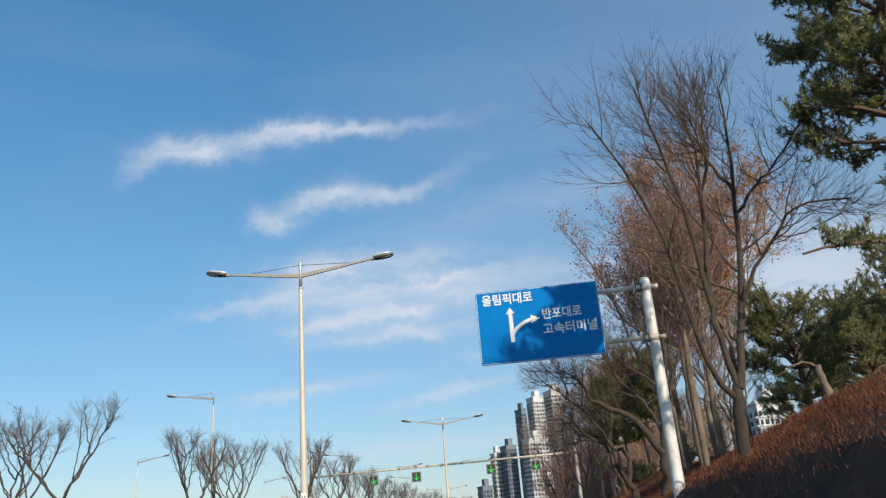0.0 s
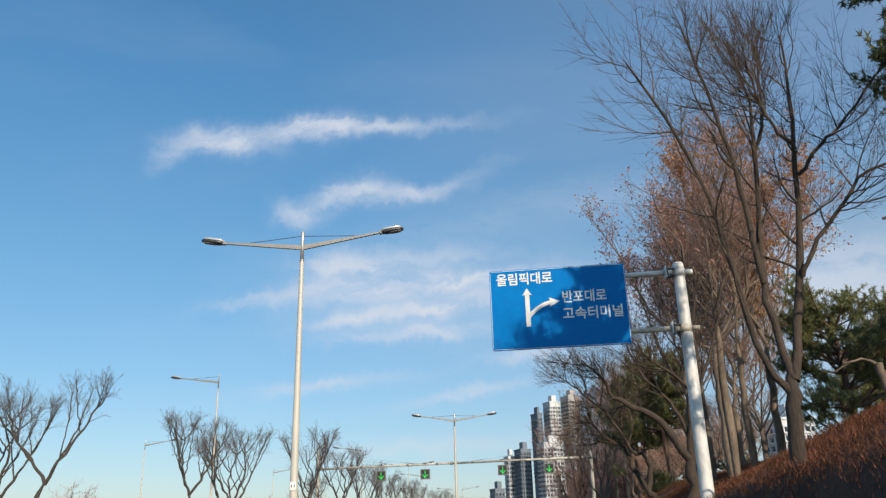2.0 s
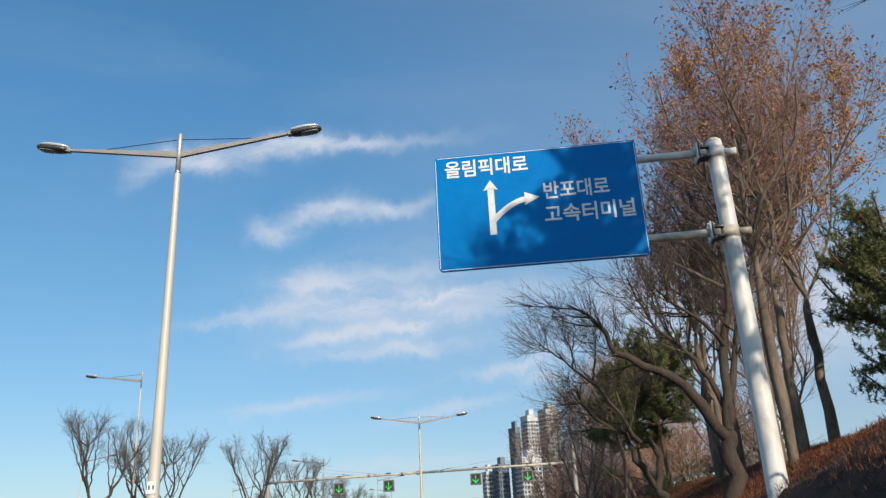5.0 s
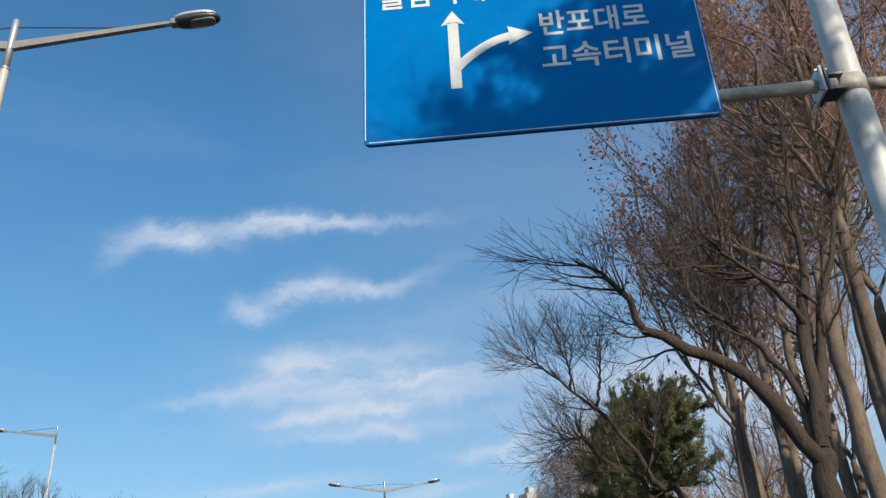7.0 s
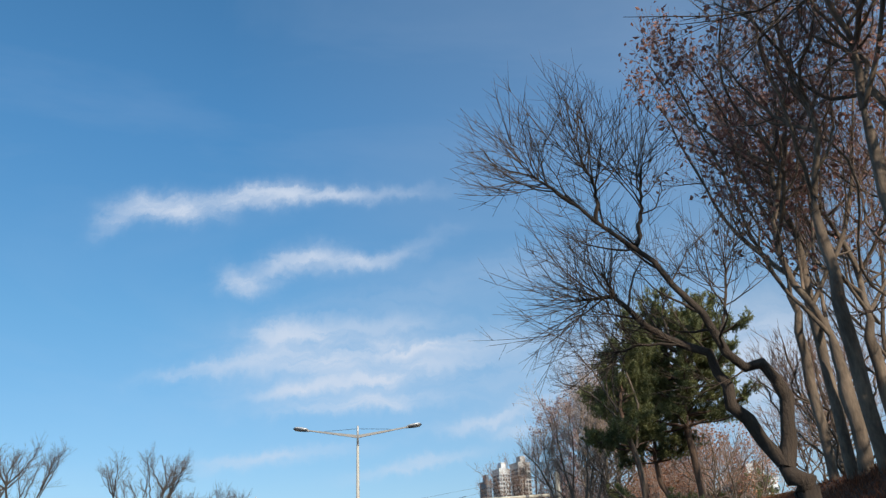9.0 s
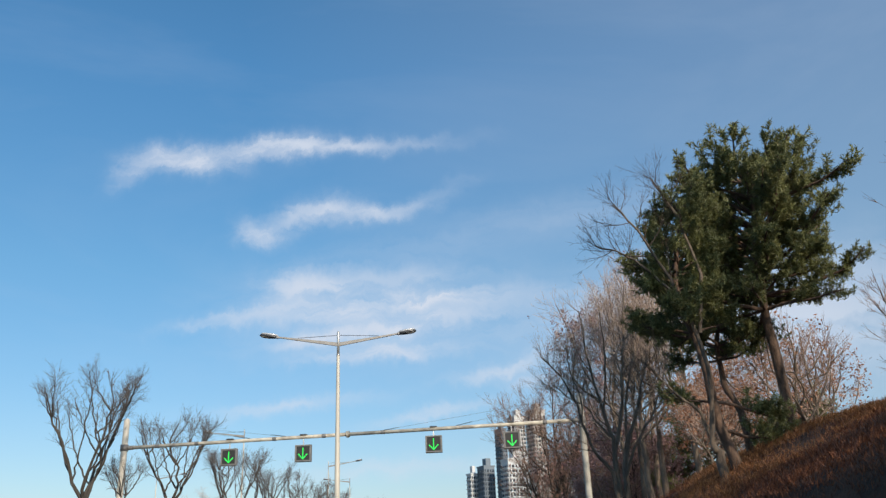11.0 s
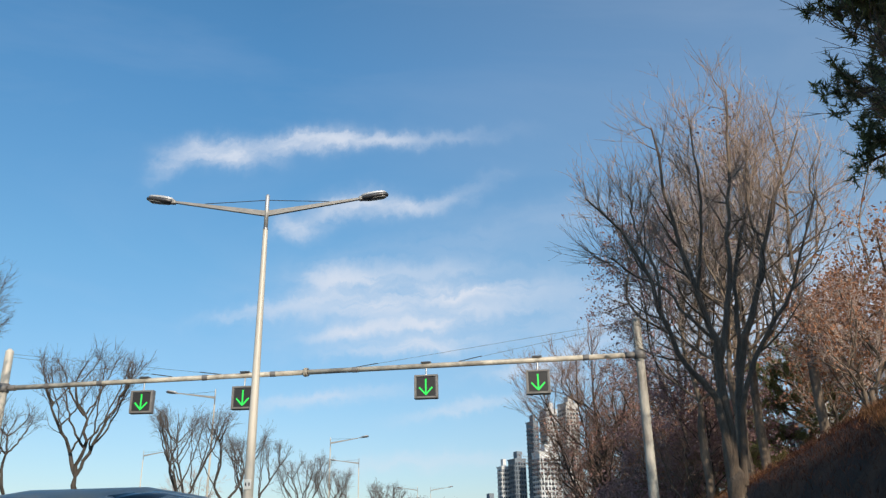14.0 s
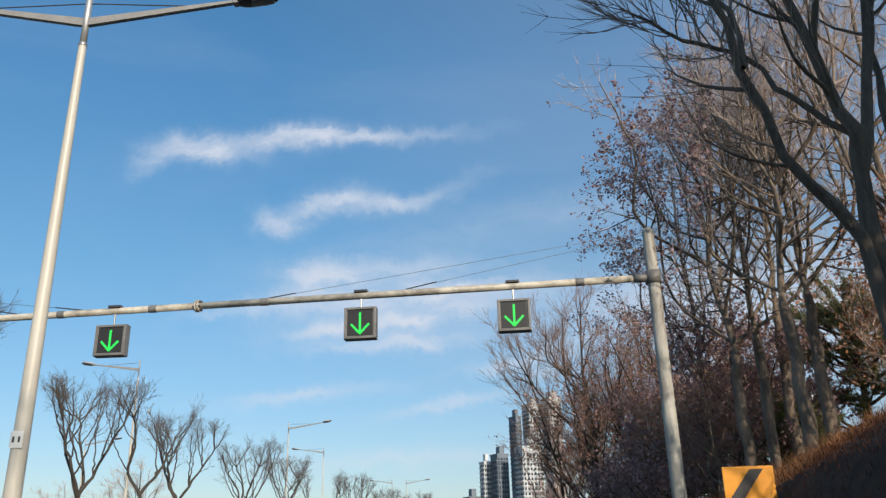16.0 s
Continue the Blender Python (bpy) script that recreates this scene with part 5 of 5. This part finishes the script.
# ---------------------------------------------------------------- roadside warning signs
chev = thing("chevron_sign", (2.50, 57.5, bank_height(2.50, 57.5)), "orange and black chevron board on a short post", "road sign")
cz = 2.28 - 0.80 - bank_height(2.50, 57.5)
part("board", box((0.66, 0.02, 0.80), (0, 0, cz + 0.40), 0.008), CHEVRON_ORANGE, chev, "orange reflective board")
part("chevron", joined(prism([(0.20, cz + 0.76), (0.02, cz + 0.76), (-0.26, cz + 0.40), (-0.08, cz + 0.40)], -0.017, -0.013),
                       prism([(-0.26, cz + 0.40), (0.02, cz + 0.04), (0.20, cz + 0.04), (-0.08, cz + 0.40)], -0.017, -0.013)), CHEVRON_BLACK, chev, "black chevron")
part("post", rod((0, 0.05, -0.3), (0, 0.05, cz + 0.75), 0.035), GALVANISED, chev)

warn = thing("warning_sign", (2.25, 112.0, 0.5), "orange triangular warning sign on a post", "road sign")
part("board", prism([(-0.55, 2.6), (0.55, 2.6), (0.0, 3.55)], 0.0, 0.03), CHEVRON_ORANGE, warn, "orange triangle")
part("emblem", prism([(-0.16, 2.72), (0.16, 2.72), (0.0, 3.15)], -0.008, -0.004), CHEVRON_BLACK, warn, "dark emblem")
part("post", rod((0, 0.06, -0.8), (0, 0.06, 3.4), 0.045), GALVANISED, warn)

# ---------------------------------------------------------------- car in the next lane
car = thing("car", (-3.85, 46.2, 0.0), "silver estate car with tinted windows in the next lane", "car")
car.scale = (1.02, 1.02, 1.05)


def loft(sections, mat, name, parent, label=""):
    """A shell through (y, half width, low z, high z, rounding) stations."""
    bm = bmesh.new()
    rings = []
    for y, hw, lo, hi, tuck in sections:
        pts = [(-hw, lo), (-hw, lo + (hi - lo) * 0.45), (-hw * (1 - tuck), hi - 0.05), (-hw * (1 - tuck) * 0.8, hi), (hw * (1 - tuck) * 0.8, hi), (hw * (1 - tuck), hi - 0.05), (hw, lo + (hi - lo) * 0.45), (hw, lo)]
        rings.append([bm.verts.new((x, y, z)) for x, z in pts])
    for a, b in zip(rings, rings[1:]):
        for i in range(8):
            bm.faces.new((a[i], a[(i + 1) % 8], b[(i + 1) % 8], b[i]))
    bm.faces.new(rings[0])
    bm.faces.new(rings[-1][::-1])
    bmesh.ops.recalc_face_normals(bm, faces=bm.faces[:])
    bmesh.ops.bevel(bm, geom=[e for e in bm.edges if e.calc_length() > 0.3], offset=0.03, segments=2, affect="EDGES")
    return part(name, bm, mat, parent, label, True)


body = loft([(-2.3, 0.82, 0.32, 0.85, 0.05), (-2.2, 0.90, 0.25, 1.05, 0.06), (0.9, 0.92, 0.22, 1.02, 0.06), (2.0, 0.88, 0.25, 0.90, 0.10), (2.35, 0.75, 0.35, 0.72, 0.1)], CAR_PAINT, "body", car, "silver body")
loft([(-2.1, 0.84, 1.0, 1.12, 0.05), (-1.75, 0.80, 1.0, 1.60, 0.16), (-1.2, 0.80, 1.0, 1.68, 0.17), (0.0, 0.80, 1.0, 1.68, 0.17), (0.5, 0.80, 1.0, 1.60, 0.17), (1.35, 0.82, 0.98, 1.05, 0.1)], CAR_GLASS, "cabin_glass", car, "dark tinted cabin glass")
loft([(-1.95, 0.72, 1.36, 1.58, 0.22), (-1.2, 0.78, 1.46, 1.70, 0.22), (-0.2, 0.78, 1.46, 1.70, 0.22), (0.62, 0.72, 1.36, 1.56, 0.22)], CAR_PAINT, "roof", car, "silver roof")
for s in (-1, 1):
    part("tail_lamp", box((0.22, 0.06, 0.18), (s * 0.72, -2.29, 0.93), 0.02), TAIL_RED, car, "red tail lamp")
    part("rear_pillar", prism([(-2.14, 1.02), (-1.40, 1.02), (-1.55, 1.62), (-1.78, 1.60)], -0.03, 0.03), CAR_PAINT, car).matrix_basis = pose(s * 0.80, 0, 0, 0, -s * 6, 90)
    part("door_mirror", box((0.2, 0.10, 0.14), (s * 1.0, 0.75, 1.06), 0.03), CAR_PAINT, car)
    for y in (-1.4, 1.42):
        wheel = part("wheel", lathe([(0.24, -0.11), (0.33, -0.10), (0.335, 0.0), (0.33, 0.10), (0.24, 0.11)], 24, Matrix.Translation((s * 0.80, y, 0.335)) @ Matrix.Rotation(radians(90), 4, "Y")), RUBBER, car, "black tyre", True)
        part("rim", lathe([(0.06, -0.02), (0.235, -0.01), (0.235, 0.02), (0.05, 0.03)], 20, Matrix.Translation((s * 0.89, y, 0.335)) @ Matrix.Rotation(radians(90), 4, "Y")), GALVANISED, wheel, "grey alloy rim")

# ---------------------------------------------------------------- distant apartment towers
def tower(place, size, height, wall_mat, label, turn=0.0, bays=(5, 4), crown=True):
    root = thing("apartment_tower", place, label, "apartment tower", "distant towers", turn=turn)
    wx, wy = size
    part("wall", box((wx, wy, height), (0, 0, height / 2)), wall_mat, root)
    part("roof", joined(box((wx + 0.8, wy + 0.8, 0.8), (0, 0, height + 0.4)), box((wx * 0.45, wy * 0.5, 5.0), (wx * 0.1, 0, height + 3.3))), wall_mat, root, "flat roof with lift housing")
    floors = int(height / 2.95)
    glass = []
    shelf = {}
    for axis, half, span in ((0, wy / 2, wx), (1, wx / 2, wy)):
        shelf[axis] = bpy.data.meshes.new("balcony")
        bm = box((span * 0.94, 0.9, 0.6) if axis == 0 else (0.9, span * 0.94, 0.6), (0, 0, 0), 0.08)
        bm.to_mesh(shelf[axis])
        bm.free()
        shelf[axis].materials.append(wall_mat)
    for f in range(max(1, floors - 16), floors):
        z = f * 2.95 + 1.3
        for nb, half, span, axis in ((bays[0], wy / 2, wx, 0), (bays[1], wx / 2, wy, 1)):
            for s in (-1, 1):
                for b in range(nb):
                    c = (b + 0.5) / nb * span - span / 2
                    wd = span / nb * (0.72 if b % 2 else 0.5)
                    glass.append(((c, s * half, z), (wd, 0.3, 1.7)) if axis == 0 else ((s * half, c, z), (0.3, wd, 1.7)))
            ob = child("balcony", shelf[axis], root)
            ob.location = (0, -half - 0.3, z - 1.2) if axis == 0 else (-half - 0.3, 0, z - 1.2)
    c = np.array([i[0] for i in glass])[:, None, :]
    h = np.array([i[1] for i in glass])[:, None, :] / 2
    corner = np.array([(x, y, z) for x in (-1, 1) for y in (-1, 1) for z in (-1, 1)])[None]
    f = np.array([(0, 1, 3, 2), (4, 6, 7, 5), (0, 4, 5, 1), (2, 3, 7, 6), (0, 2, 6, 4), (1, 5, 7, 3)])
    i = (np.arange(len(glass)) * 8)[:, None, None]
    child("glazing", mesh_of("glazing", (c + h * corner).reshape(-1, 3), (f[None] + i).reshape(-1, 4), PANE), root, "dark window glass", "stuff")
    return root


tower((-43.0, 600, 0), (7.5, 9), 34.0, APT_HAZE_GREY, "low grey apartment block at the end of the row", 30, (3, 3))
tower((-33.5, 605, 0), (5.2, 7), 56.5, APT_WHITE, "narrow white apartment block with balconies in haze", 30, (3, 3))
tower((-23.5, 595, 0), (8.0, 10), 60.0, APT_HAZE_GREY, "blue-grey apartment block with balcony bands", 30, (4, 4))
tower((-13.0, 640, 0), (4.0, 11), 91.0, APT_HAZE_GREY, "tall slender dark blue-grey apartment tower", 30, (2, 4))
tower((-4.0, 575, 0), (14.5, 10), 61.5, APT_WHITE, "broad white apartment block lit by low sun", 30, (6, 4))
tower((-1.0, 645, 0), (9.0, 11), 100.0, APT_WHITE, "tall white apartment tower with many balconies", 30, (4, 5))
tower((13.5, 640, 0), (10.0, 12), 103.0, APT_TAN, "tall tan apartment tower behind trees", 30, (4, 5))
tower((80.0, 300, 0), (13.0, 12), 37.0, APT_WHITE, "white apartment block seen between tree trunks", 12, (7, 3))
